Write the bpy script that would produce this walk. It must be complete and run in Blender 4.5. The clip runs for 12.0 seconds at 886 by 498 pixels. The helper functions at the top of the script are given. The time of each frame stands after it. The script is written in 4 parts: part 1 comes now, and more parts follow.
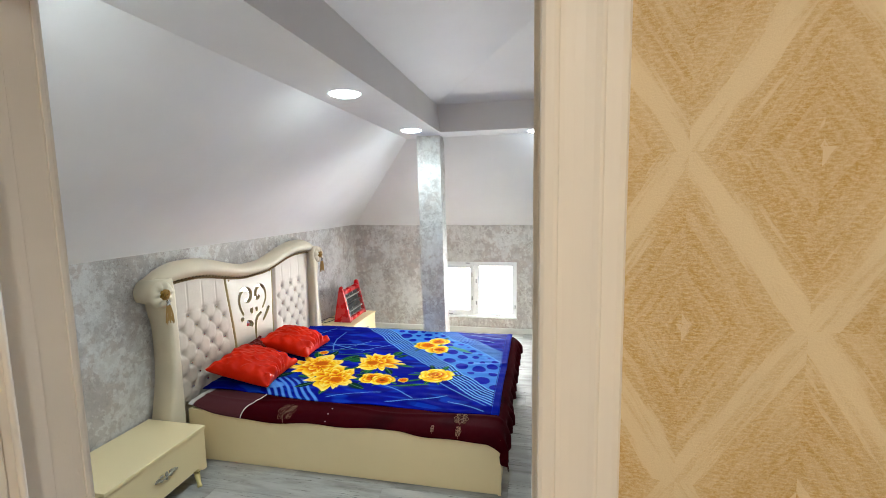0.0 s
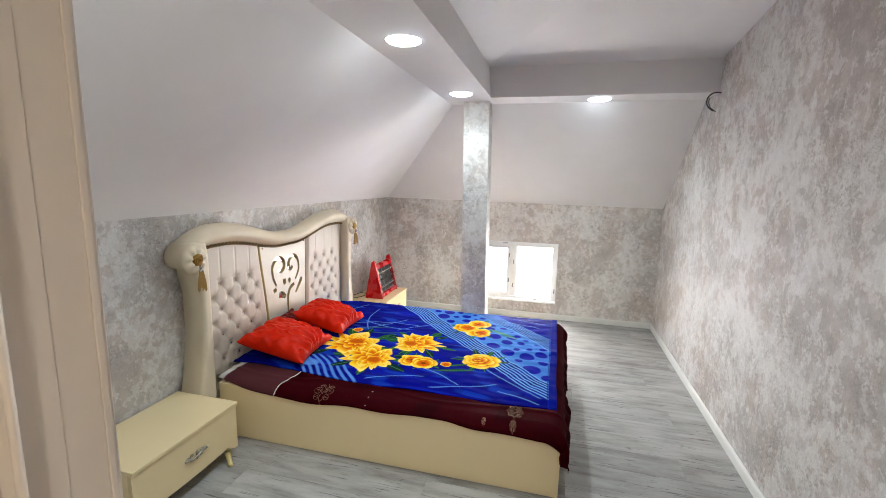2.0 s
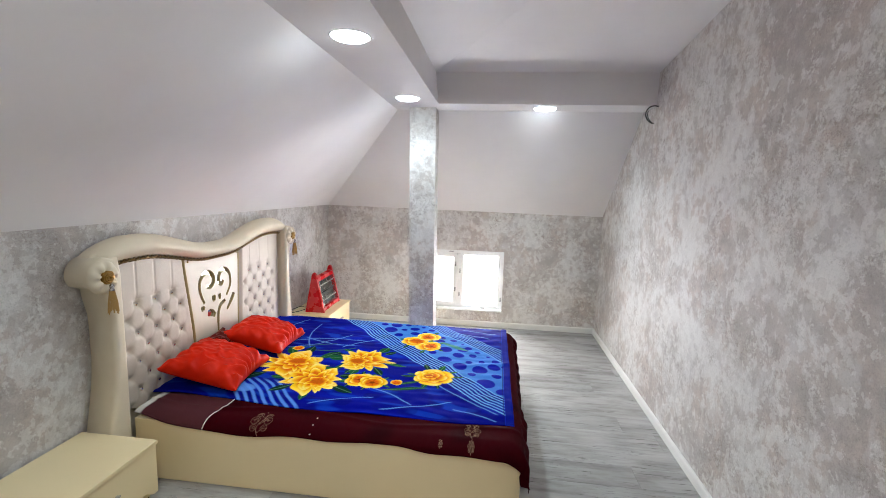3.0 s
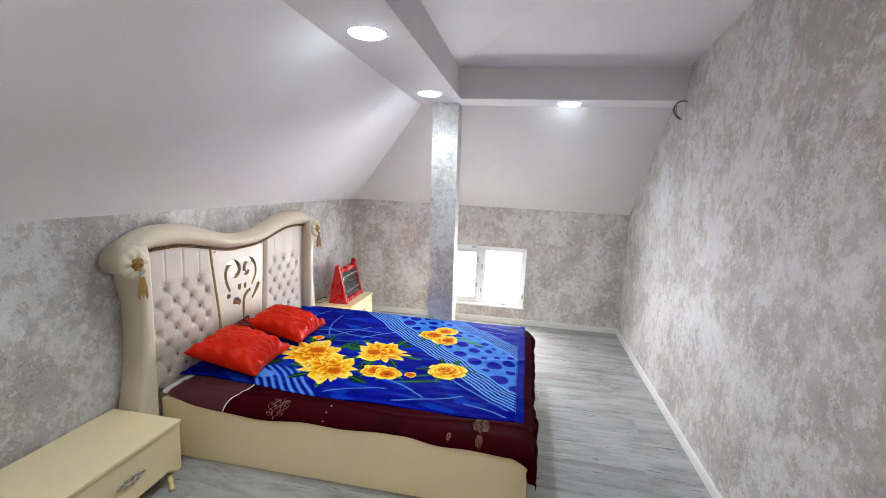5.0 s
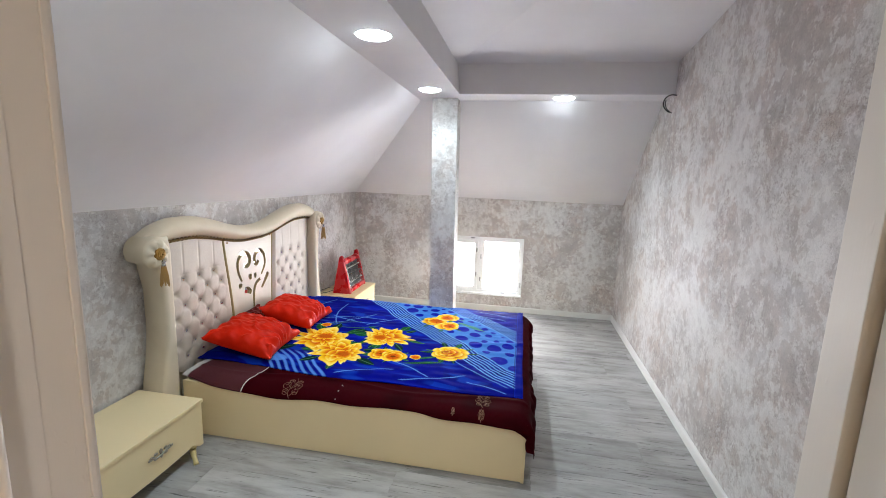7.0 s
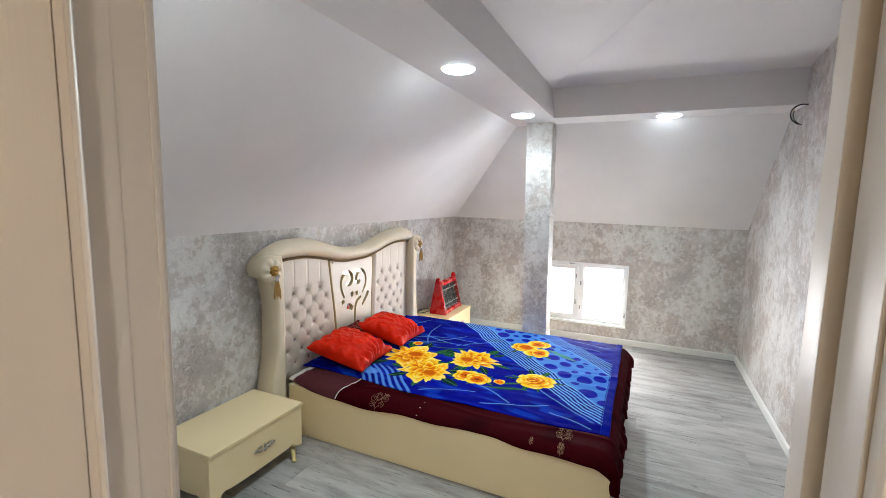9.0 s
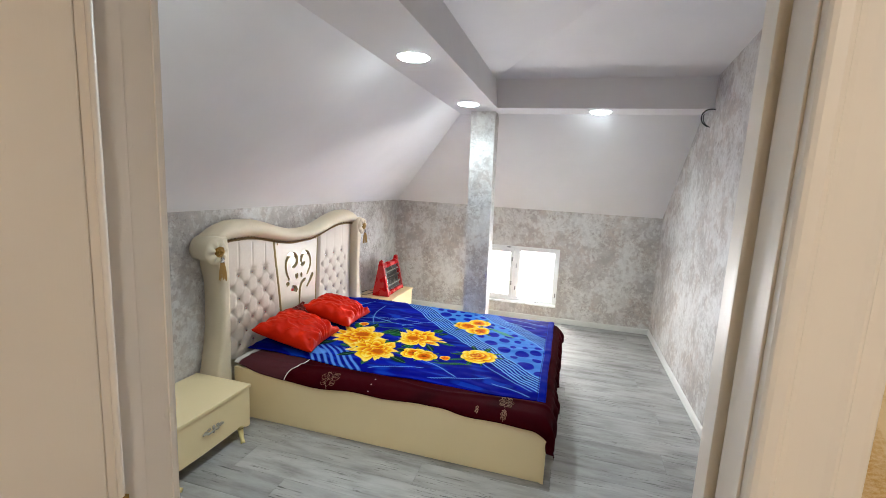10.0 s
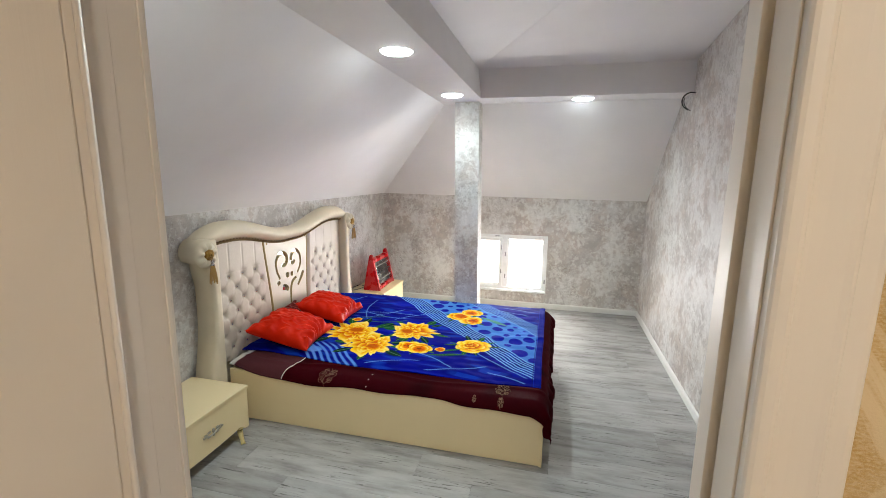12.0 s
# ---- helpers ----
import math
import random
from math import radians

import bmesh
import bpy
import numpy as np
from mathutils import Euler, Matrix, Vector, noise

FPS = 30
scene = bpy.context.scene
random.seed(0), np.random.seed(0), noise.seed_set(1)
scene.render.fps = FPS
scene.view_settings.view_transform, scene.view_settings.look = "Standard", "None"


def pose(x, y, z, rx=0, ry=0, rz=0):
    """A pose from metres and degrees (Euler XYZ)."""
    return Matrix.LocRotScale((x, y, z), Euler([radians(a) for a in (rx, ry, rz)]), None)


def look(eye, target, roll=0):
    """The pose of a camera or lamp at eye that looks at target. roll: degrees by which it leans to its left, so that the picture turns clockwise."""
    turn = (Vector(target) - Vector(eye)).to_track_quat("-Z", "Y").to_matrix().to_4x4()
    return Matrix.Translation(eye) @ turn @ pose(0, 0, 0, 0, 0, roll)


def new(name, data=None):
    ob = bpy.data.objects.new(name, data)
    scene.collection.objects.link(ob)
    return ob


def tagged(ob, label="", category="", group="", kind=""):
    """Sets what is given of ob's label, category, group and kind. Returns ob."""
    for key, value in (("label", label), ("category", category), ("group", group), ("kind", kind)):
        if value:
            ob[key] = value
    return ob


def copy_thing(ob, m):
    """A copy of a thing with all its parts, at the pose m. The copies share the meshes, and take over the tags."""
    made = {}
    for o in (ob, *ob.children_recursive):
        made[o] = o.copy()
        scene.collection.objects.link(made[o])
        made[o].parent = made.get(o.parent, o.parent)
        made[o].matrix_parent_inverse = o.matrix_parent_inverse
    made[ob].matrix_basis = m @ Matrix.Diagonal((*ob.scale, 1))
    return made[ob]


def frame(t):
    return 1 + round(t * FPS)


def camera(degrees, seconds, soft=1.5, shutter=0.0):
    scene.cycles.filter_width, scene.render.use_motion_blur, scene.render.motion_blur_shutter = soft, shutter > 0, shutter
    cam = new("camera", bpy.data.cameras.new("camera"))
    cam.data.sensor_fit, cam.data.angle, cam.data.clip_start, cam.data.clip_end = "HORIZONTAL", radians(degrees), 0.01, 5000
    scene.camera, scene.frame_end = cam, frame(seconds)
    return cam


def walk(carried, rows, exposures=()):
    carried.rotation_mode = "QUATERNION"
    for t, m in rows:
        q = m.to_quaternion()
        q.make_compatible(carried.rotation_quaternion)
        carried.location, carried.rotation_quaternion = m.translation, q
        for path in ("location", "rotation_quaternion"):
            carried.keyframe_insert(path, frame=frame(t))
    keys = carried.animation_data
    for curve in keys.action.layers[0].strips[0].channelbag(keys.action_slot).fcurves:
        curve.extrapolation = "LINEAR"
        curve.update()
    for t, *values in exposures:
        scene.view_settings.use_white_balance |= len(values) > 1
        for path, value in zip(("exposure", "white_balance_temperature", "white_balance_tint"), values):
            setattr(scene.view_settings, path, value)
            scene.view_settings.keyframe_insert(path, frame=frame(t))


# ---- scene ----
cam = camera(90.7, 12.0, soft=0.75)
PATH = [
    (0, (0.054, 0.097, 1.655), (-0.366, 2.039, 1.43), -1.0),
    (0.5, (-0.071, -0.001, 1.631), (-0.412, 1.952, 1.366), -0.0),
    (1, (-0.127, 0.038, 1.625), (-0.512, 1.983, 1.367), 1.1),
    (1.5, (-0.173, 0.212, 1.617), (-0.644, 2.147, 1.434), 0.8),
    (2, (-0.224, 0.309, 1.587), (-0.718, 2.221, 1.271), 1.3),
    (2.5, (-0.32, 0.399, 1.584), (-0.585, 2.359, 1.286), 2.7),
    (4.5, (-0.256, 0.451, 1.606), (-0.455, 2.425, 1.357), 1.2),
    (5, (-0.229, 0.427, 1.592), (-0.589, 2.371, 1.289), 2.5),
    (5.5, (-0.219, 0.413, 1.591), (-0.696, 2.322, 1.234), 1.5),
    (6, (-0.244, 0.357, 1.597), (-0.588, 2.297, 1.251), 2.1),
    (6.5, (-0.251, 0.264, 1.591), (-0.505, 2.219, 1.255), 2.0),
    (8.5, (-0.084, 0.288, 1.581), (-0.927, 2.079, 1.301), 1.7),
    (9, (-0.072, 0.273, 1.587), (-0.898, 2.079, 1.353), 1.1),
    (9.5, (-0.097, 0.208, 1.604), (-0.731, 2.085, 1.333), 0.7),
    (10, (-0.131, 0.135, 1.598), (-0.667, 2.038, 1.297), 2.9),
    (10.5, (-0.121, 0.098, 1.608), (-0.617, 1.986, 1.173), 1.3),
    (11, (-0.123, 0.086, 1.623), (-0.58, 1.998, 1.253), 1.4),
    (11.5, (-0.133, 0.106, 1.616), (-0.612, 2.007, 1.22), 0.4),
    (12, (-0.149, 0.115, 1.621), (-0.626, 2.026, 1.275), 0.7),
]
walk(cam, [(t, look(eye, target, roll)) for t, eye, target, roll in PATH], exposures=[(0.0, 0.57, 6500, 5), (0.5, 0.34, 6750, 8), (1.0, 0.42, 6750, 8), (1.5, 0.49, 6800, 10), (2.5, 0.50, 6620, 11), (5.0, 0.50, 6380, 12), (6.5, 0.49, 6420, 12), (9.0, 0.48, 6600, 10), (10.0, 0.46, 6600, 9), (12.0, 0.45, 6850, 9)])

# ---- world and light ----
world = bpy.data.worlds.new("sky")
scene.world = world
world.use_nodes = True
_sky = world.node_tree.nodes.new("ShaderNodeTexSky")
_sky.sky_type = "NISHITA"
_sky.sun_disc = False
_sky.sun_elevation = radians(38)
_sky.sun_rotation = radians(40)
world.node_tree.links.new(_sky.outputs[0], world.node_tree.nodes["Background"].inputs[0])
world.node_tree.nodes["Background"].inputs[1].default_value = 0.15

LED = (0.76, 0.93, 1.0)
DOWNLIGHTS = ((-1.0, 2.45), (-1.01, 3.81), (0.05, 4.17), (-1.0, 1.09))
DOWN_POWER = 4.0
HALL_POWER = 13.6
WINDOW_POWER = 142.0


def area_lamp(name, place, target, size, power, colour, size_y=None, spread=180):
    data = bpy.data.lights.new(name, "AREA")
    data.energy, data.color, data.size = power, colour, size
    data.shape = "RECTANGLE" if size_y else "DISK"
    if size_y:
        data.size_y = size_y
    data.spread = radians(spread)
    ob = new(name, data)
    ob.matrix_world = look(place, target)
    return ob


for _x, _y in DOWNLIGHTS:
    area_lamp("downlight_glow", (_x, _y, 2.227), (_x, _y, 0), 0.15, DOWN_POWER, LED, spread=130)
area_lamp("window_daylight", (-0.675, 5.73, 0.50), (-0.84, 4.74, 0.24), 1.6, WINDOW_POWER, (0.97, 0.97, 1.0), 1.15, spread=150)
# warm fill for the hall, under an added fitting that is never in view
area_lamp("hall_glow", (0.2, -0.75, 2.41), (0.2, -0.75, 0), 0.30, HALL_POWER, (0.975, 0.95, 0.905))

_sun = bpy.data.lights.new("sun", "SUN")
_sun.energy, _sun.color, _sun.angle = 4.5, (1.0, 0.95, 0.88), radians(0.5)
new("sun", _sun).matrix_world = look((3.0, 8.6, 3.6), (-0.75, 5.4, 0.5))

# ---- material helpers ----


def lin(r, g, b):
    """Linear colour from 0-255 values."""
    f = lambda c: c / 12.92 if c <= 0.04045 else ((c + 0.055) / 1.055) ** 2.4
    return (f(r / 255), f(g / 255), f(b / 255), 1.0)


class Nodes:
    """A short way to wire a node material."""

    def __init__(self, name, roughness=0.5, metallic=0.0, specular=0.5):
        self.mat = bpy.data.materials.new(name)
        self.mat.use_nodes = True
        self.tree = self.mat.node_tree
        self.bsdf = self.tree.nodes["Principled BSDF"]
        self.bsdf.inputs["Roughness"].default_value = roughness
        self.bsdf.inputs["Metallic"].default_value = metallic
        self.bsdf.inputs["Specular IOR Level"].default_value = specular

    def node(self, kind):
        return self.tree.nodes.new("ShaderNode" + kind)

    def wire(self, value, socket):
        if isinstance(value, bpy.types.NodeSocket):
            self.tree.links.new(value, socket)
        else:
            socket.default_value = value

    def coord(self, scale=(1, 1, 1), offset=None, kind="Object", turn=(0, 0, 0)):
        tc = self.node("TexCoord")
        mp = self.node("Mapping")
        self.tree.links.new(tc.outputs[kind], mp.inputs[0])
        mp.inputs["Scale"].default_value = scale
        if offset is not None:
            self.wire(offset, mp.inputs["Location"])
        if any(turn):
            first = self.node("Mapping")
            first.inputs["Rotation"].default_value = turn
            self.tree.links.new(tc.outputs[kind], first.inputs[0])
            self.tree.links.new(first.outputs[0], mp.inputs[0])
        return mp.outputs[0]

    def noise(self, vec, scale, detail=4.0, rough=0.55, distort=0.0):
        n = self.node("TexNoise")
        self.wire(vec, n.inputs["Vector"])
        for key, value in (("Scale", scale), ("Detail", detail), ("Roughness", rough), ("Distortion", distort)):
            n.inputs[key].default_value = value
        return n.outputs[0]

    def math(self, op, a, b=0.0, c=0.0):
        n = self.node("Math")
        n.operation = op
        self.wire(a, n.inputs[0]), self.wire(b, n.inputs[1]), self.wire(c, n.inputs[2])
        return n.outputs[0]

    def ramp(self, fac, *stops):
        n = self.node("ValToRGB")
        self.wire(fac, n.inputs[0])
        e = n.color_ramp.elements
        while len(e) < len(stops):
            e.new(0.5)
        for item, (pos, col) in zip(e, stops):
            item.position = pos
            item.color = col if isinstance(col, tuple) else (col, col, col, 1)
        return n.outputs[0]

    def mix(self, fac, a, b, blend="MIX"):
        n = self.node("Mix")
        n.data_type, n.blend_type = "RGBA", blend
        self.wire(fac, n.inputs[0]), self.wire(a, n.inputs[6]), self.wire(b, n.inputs[7])
        return n.outputs[2]

    def colour(self, value):
        self.wire(value, self.bsdf.inputs["Base Color"])
        return self

    def rough(self, value):
        self.wire(value, self.bsdf.inputs["Roughness"])
        return self

    def bump(self, height, strength=0.3, distance=0.002):
        n = self.node("Bump")
        n.inputs["Strength"].default_value, n.inputs["Distance"].default_value = strength, distance
        self.wire(height, n.inputs["Height"])
        self.tree.links.new(n.outputs[0], self.bsdf.inputs["Normal"])
        return self


def wallpaper_material():
    """Silver-grey paper: soft pale blotches on lilac grey, crusty raised flakes with dark rims in patches."""
    m = Nodes("silver_mottled_wallpaper", 0.55, specular=0.2)
    v = m.coord()
    big = m.noise(v, 3.0, 4, 0.55, 0.2)
    blot = m.noise(v, 13.0, 10, 0.68, 0.12)
    mixed = m.math("ADD", m.math("MULTIPLY", blot, 0.6), m.math("MULTIPLY", big, 0.4))
    tint = m.ramp(m.noise(m.coord(offset=(9.1, 2.7, 5.3)), 2.6, 5, 0.6, 0.4), (0.40, lin(195, 190, 187)), (0.60, lin(200, 188, 181)))
    col = m.mix(m.ramp(mixed, (0.40, 0.75), (0.53, 0.0)), tint, lin(172, 164, 160))
    patch = m.noise(m.coord(offset=(3.1, 7.7, 1.3)), 2.8, 5, 0.62, 0.5)
    drift = m.math("MULTIPLY", m.math("SUBTRACT", big, 0.5), 0.5)
    relief = blot
    # torn flakes in three sizes, each paler and crisper than the last
    for scale, lo, width, rgb, amount in ((6.0, 0.50, 0.07, (210, 207, 205), 0.6), (12.0, 0.515, 0.035, (220, 217, 214), 0.6), (26.0, 0.53, 0.025, (230, 228, 225), 0.5)):
        n = m.math("ADD", m.noise(m.coord((1.05, 1.05, 0.92), offset=(scale, 0.3 * scale, 1.7)), scale, 8, 0.64, 0.2), drift)
        flake = m.ramp(n, (lo, 0.0), (lo + width, 1.0))
        col = m.mix(m.math("MULTIPLY", flake, amount), col, lin(*rgb))
        relief = m.math("ADD", relief, m.math("MULTIPLY", flake, 0.5))
    # crusty places: short dark rims along the flakes' lower edges
    crust = m.ramp(patch, (0.47, 0.0), (0.58, 1.0))
    rim = m.ramp(m.math("ABSOLUTE", m.math("SUBTRACT", m.noise(m.coord((1.0, 1.0, 1.6)), 19.0, 7, 0.68, 0.5), 0.53)), (0.0, 1.0), (0.020, 0.0))
    col = m.mix(m.math("MULTIPLY", m.math("MULTIPLY", rim, crust), 0.5), col, lin(118, 106, 97))
    fine = m.noise(v, 46.0, 6, 0.68, 0.3)
    spots = m.math("MULTIPLY", m.ramp(fine, (0.55, 0.0), (0.60, 1.0)), crust)
    col = m.mix(m.math("MULTIPLY", spots, 0.45), col, lin(140, 128, 118))
    speck = m.ramp(m.noise(v, 130.0, 4, 0.7), (0.34, 0.80), (0.52, 1.0))
    m.colour(m.mix(0.7, col, speck, "MULTIPLY"))
    m.rough(m.ramp(mixed, (0.42, 0.62), (0.6, 0.45)))
    height = m.math("ADD", m.noise(v, 90.0, 5, 0.65), m.math("MULTIPLY", relief, 1.3))
    height = m.math("SUBTRACT", height, m.math("MULTIPLY", m.math("MULTIPLY", rim, crust), 0.8))
    return m.bump(height, 0.45, 0.003).mat


def gold_wallpaper_material():
    """Beige paper with a printed lattice of golden diamonds, 0.225 x 0.357 m, drawn in short slanting dashes."""
    m = Nodes("gold_diamond_wallpaper", 0.6)
    tc = m.node("TexCoord")
    sep = m.node("SeparateXYZ")
    m.tree.links.new(tc.outputs["Object"], sep.inputs[0])
    px, pz = sep.outputs[0], sep.outputs[2]
    tri = lambda s, start, size: m.math("ABSOLUTE", m.math("SUBTRACT", m.math("FRACT", m.math("ADD", m.math("DIVIDE", m.math("SUBTRACT", s, start), size), 0.5)), 0.5))
    d = m.math("ADD", tri(px, 0.204, 0.225), tri(pz, 1.52, 0.357))
    dd = m.math("MINIMUM", d, m.math("SUBTRACT", 1.0, d))
    v = m.coord()
    grain = m.noise(v, 380.0, 3, 0.7)
    dash = m.noise(m.coord((130, 30, 380)), 1.0, 4, 0.7)
    streak_a = m.noise(m.coord((75, 20, 7), turn=(0, radians(32.2), 0)), 1.0, 4, 0.6)
    streak_b = m.noise(m.coord((75, 20, 7), turn=(0, radians(-32.2), 0)), 1.0, 4, 0.6)
    # which way the strokes run: along the nearer edge of the diamond
    way = m.math("GREATER_THAN", m.math("MULTIPLY", m.math("SINE", m.math("MULTIPLY", m.math("SUBTRACT", px, 0.204), 2 * math.pi / 0.225)), m.math("SINE", m.math("MULTIPLY", m.math("SUBTRACT", pz, 1.52), 2 * math.pi / 0.357))), 0.0)
    pick = lambda a, b: m.math("ADD", m.math("MULTIPLY", a, way), m.math("MULTIPLY", b, m.math("SUBTRACT", 1.0, way)))
    streak = pick(streak_a, streak_b)
    worn = m.math("ADD", dd, m.math("MULTIPLY", m.math("SUBTRACT", streak, 0.5), 0.55))
    body = m.ramp(worn, (0.015, 0.1), (0.035, 0.9), (0.12, 0.95), (0.15, 0.6), (0.19, 0.95), (0.26, 0.9), (0.29, 0.55), (0.33, 0.9), (0.42, 0.75), (0.445, 0.30), (0.475, 0.04))
    gold = m.math("MULTIPLY", body, m.ramp(streak, (0.34, 0.45), (0.56, 1.0)))
    gold = m.math("MULTIPLY", gold, m.ramp(m.math("ADD", m.math("MULTIPLY", dash, 0.65), m.math("MULTIPLY", grain, 0.35)), (0.40, 0.22), (0.56, 1.0)))
    m.colour(m.mix(gold, lin(222, 203, 168), lin(190, 150, 76)))
    m.rough(m.ramp(gold, (0.0, 0.62), (1.0, 0.42)))
    return m.bump(m.math("ADD", m.math("MULTIPLY", gold, 0.7), m.math("MULTIPLY", grain, 0.8)), 0.5, 0.0015).mat


def painted_material(name, rgb, roughness=0.5, mottled=4, fine=0.06, depth=0.0006):
    """Smooth paint with faint unevenness."""
    m = Nodes(name, roughness)
    v = m.coord()
    n = m.noise(v, 2.3, 4)
    dark = lin(*[max(0, c - mottled) for c in rgb])
    m.colour(m.ramp(n, (0.35, dark), (0.65, lin(*rgb))))
    m.rough(m.ramp(m.noise(v, 9.0, 3), (0.3, roughness - fine), (0.7, roughness + fine)))
    return m.bump(m.noise(v, 190.0, 3), 0.12, depth).mat


def lacquer_wood_material(name, rgb, roughness=0.32):
    """Painted wood: a faint upright grain under the gloss."""
    m = Nodes(name, roughness)
    grain = m.noise(m.coord((220, 220, 5)), 1.0, 3, 0.6)
    blot = m.noise(m.coord(), 3.0, 3)
    m.colour(m.ramp(blot, (0.3, lin(*[c - 7 for c in rgb])), (0.7, lin(*rgb))))
    m.rough(m.ramp(grain, (0.3, roughness - 0.06), (0.7, roughness + 0.1)))
    drips = m.ramp(m.noise(m.coord((1, 1, 0.5)), 70.0, 2), (0.70, 0.0), (0.78, 1.0))
    return m.bump(m.math("ADD", m.math("MULTIPLY", grain, 0.5), drips), 0.3, 0.0008).mat


def plank_material():
    """Grey-white laminate: each plank takes its own stretch of grain."""
    m = Nodes("grey_oak_laminate", 0.42, specular=0.35)
    info = m.node("ObjectInfo")
    shift = m.node("CombineXYZ")
    for i, k in enumerate((37.0, 91.0, 13.0)):
        m.tree.links.new(m.math("MULTIPLY", info.outputs["Random"], k), shift.inputs[i])
    v = m.coord((1, 1, 1), shift.outputs[0])
    long = m.coord((1.1, 9, 1), shift.outputs[0])
    grain = m.noise(long, 1.6, 5, 0.58, 0.5)
    cloud = m.noise(m.coord((1.2, 4, 1), shift.outputs[0]), 2.6, 5, 0.62)
    grain = m.math("ADD", m.math("MULTIPLY", grain, 0.45), m.math("MULTIPLY", cloud, 0.55))
    fibre = m.noise(m.coord((5, 130, 1), shift.outputs[0]), 1.5, 3, 0.6)
    tone = m.ramp(grain, (0.34, lin(134, 131, 127)), (0.44, lin(161, 158, 154)), (0.53, lin(178, 176, 173)), (0.66, lin(192, 191, 188)))
    crack = m.math("MULTIPLY", m.ramp(m.noise(m.coord((3.4, 56, 1), shift.outputs[0]), 1.3, 5, 0.72, 0.8), (0.575, 0.0), (0.615, 1.0)), m.ramp(m.noise(v, 3.6, 2), (0.45, 0.0), (0.55, 1.0)))
    tone = m.mix(m.math("MULTIPLY", crack, 0.8), tone, lin(72, 67, 63))
    tone = m.mix(m.math("MULTIPLY", m.ramp(fibre, (0.5, 0.0), (0.75, 1.0)), 0.08), tone, lin(118, 115, 112))
    each = m.ramp(info.outputs["Random"], (0.0, 0.78), (1.0, 1.0))
    m.colour(m.mix(1.0, tone, each, "MULTIPLY"))
    m.rough(m.ramp(grain, (0.3, 0.5), (0.7, 0.36)))
    return m.bump(m.math("SUBTRACT", fibre, crack), 0.2, 0.0008).mat


def leather_material(name, rgb):
    m = Nodes(name, 0.48)
    v = m.coord()
    m.colour(m.ramp(m.noise(v, 4.0, 4), (0.3, lin(*[c - 9 for c in rgb])), (0.7, lin(*rgb))))
    m.rough(m.ramp(m.noise(v, 14.0, 3), (0.3, 0.42), (0.7, 0.56)))
    vor = m.node("TexVoronoi")
    m.wire(v, vor.inputs["Vector"])
    vor.inputs["Scale"].default_value = 520
    return m.bump(vor.outputs[0], 0.15, 0.0006).mat


def cloth_material(name, attribute=None, rgb=(128, 128, 128), roughness=0.8, sheen=0.3, weave=900, strength=0.2, specular=0.15):
    """Woven or brushed cloth; a printed one takes its colours from the attribute."""
    m = Nodes(name, roughness, specular=specular)
    v = m.coord()
    if attribute:
        a = m.node("Attribute")
        a.attribute_name = attribute
        col = a.outputs["Color"]
    else:
        col = m.ramp(m.noise(v, 7.0, 4), (0.3, lin(*[max(0, c - 14) for c in rgb])), (0.7, lin(*rgb)))
    pile = m.noise(v, weave, 2)
    m.colour(m.mix(0.25, col, m.ramp(pile, (0.3, 0.55), (0.7, 1.0)), "MULTIPLY"))
    m.bsdf.inputs["Sheen Weight"].default_value = sheen
    m.bsdf.inputs["Sheen Roughness"].default_value = 0.4
    return m.bump(m.math("ADD", pile, m.noise(v, 40.0, 3)), strength, 0.0012).mat


def metal_material(name, rgb, roughness):
    m = Nodes(name, roughness, 1.0)
    v = m.coord()
    m.colour(m.ramp(m.noise(v, 60.0, 3), (0.3, lin(*[max(0, c - 30) for c in rgb])), (0.7, lin(*rgb))))
    return m.rough(m.ramp(m.noise(v, 35.0, 3), (0.3, roughness - 0.06), (0.7, roughness + 0.1))).mat


def glow_material(name, rgb, strength):
    m = Nodes(name, 0.4)
    m.colour(rgb)
    m.bsdf.inputs["Emission Color"].default_value = rgb
    m.bsdf.inputs["Emission Strength"].default_value = strength
    return m.mat


def glass_material():
    m = Nodes("window_glass", 0.02)
    m.colour((0.95, 0.97, 0.97, 1))
    m.bsdf.inputs["Transmission Weight"].default_value = 1.0
    m.bsdf.inputs["IOR"].default_value = 1.45
    return m.mat


PAPER = wallpaper_material()
GOLD_PAPER = gold_wallpaper_material()
CEILING = painted_material("white_ceiling_paint", (234, 231, 231), 0.62)
TRIM = painted_material("white_plastic_trim", (224, 223, 219), 0.55)
FRAME_PAINT = lacquer_wood_material("cream_door_paint", (234, 227, 219), 0.50)
LAMINATE = plank_material()
SUBFLOOR = painted_material("dark_joint", (70, 68, 66), 0.8)
LEATHER = leather_material("cream_leather", (222, 208, 182))
SATIN = leather_material("pale_tufted_satin", (200, 187, 171))
CREAM = painted_material("cream_lacquer", (238, 217, 172), 0.36, 3, 0.04)
IVORY = painted_material("ivory_lacquer", (216, 206, 186), 0.45, 2, 0.02)
CREAM_DARK = painted_material("yellowed_leg_lacquer", (228, 208, 146), 0.3, 2, 0.02)
BRASS = metal_material("antique_brass", (176, 140, 78), 0.35)
ROPE = metal_material("tarnished_gilt_cord", (142, 120, 84), 0.5)
PEWTER = metal_material("pewter", (196, 190, 178), 0.45)
CRYSTAL = metal_material("crystal_button", (228, 228, 232), 0.12)
MIRROR = metal_material("mirror", (242, 242, 242), 0.07)
OLIVE = painted_material("gilded_cut_edge", (176, 156, 104), 0.4)
FRINGE = cloth_material("gold_fringe", None, (190, 150, 92), 0.7, 0.4)
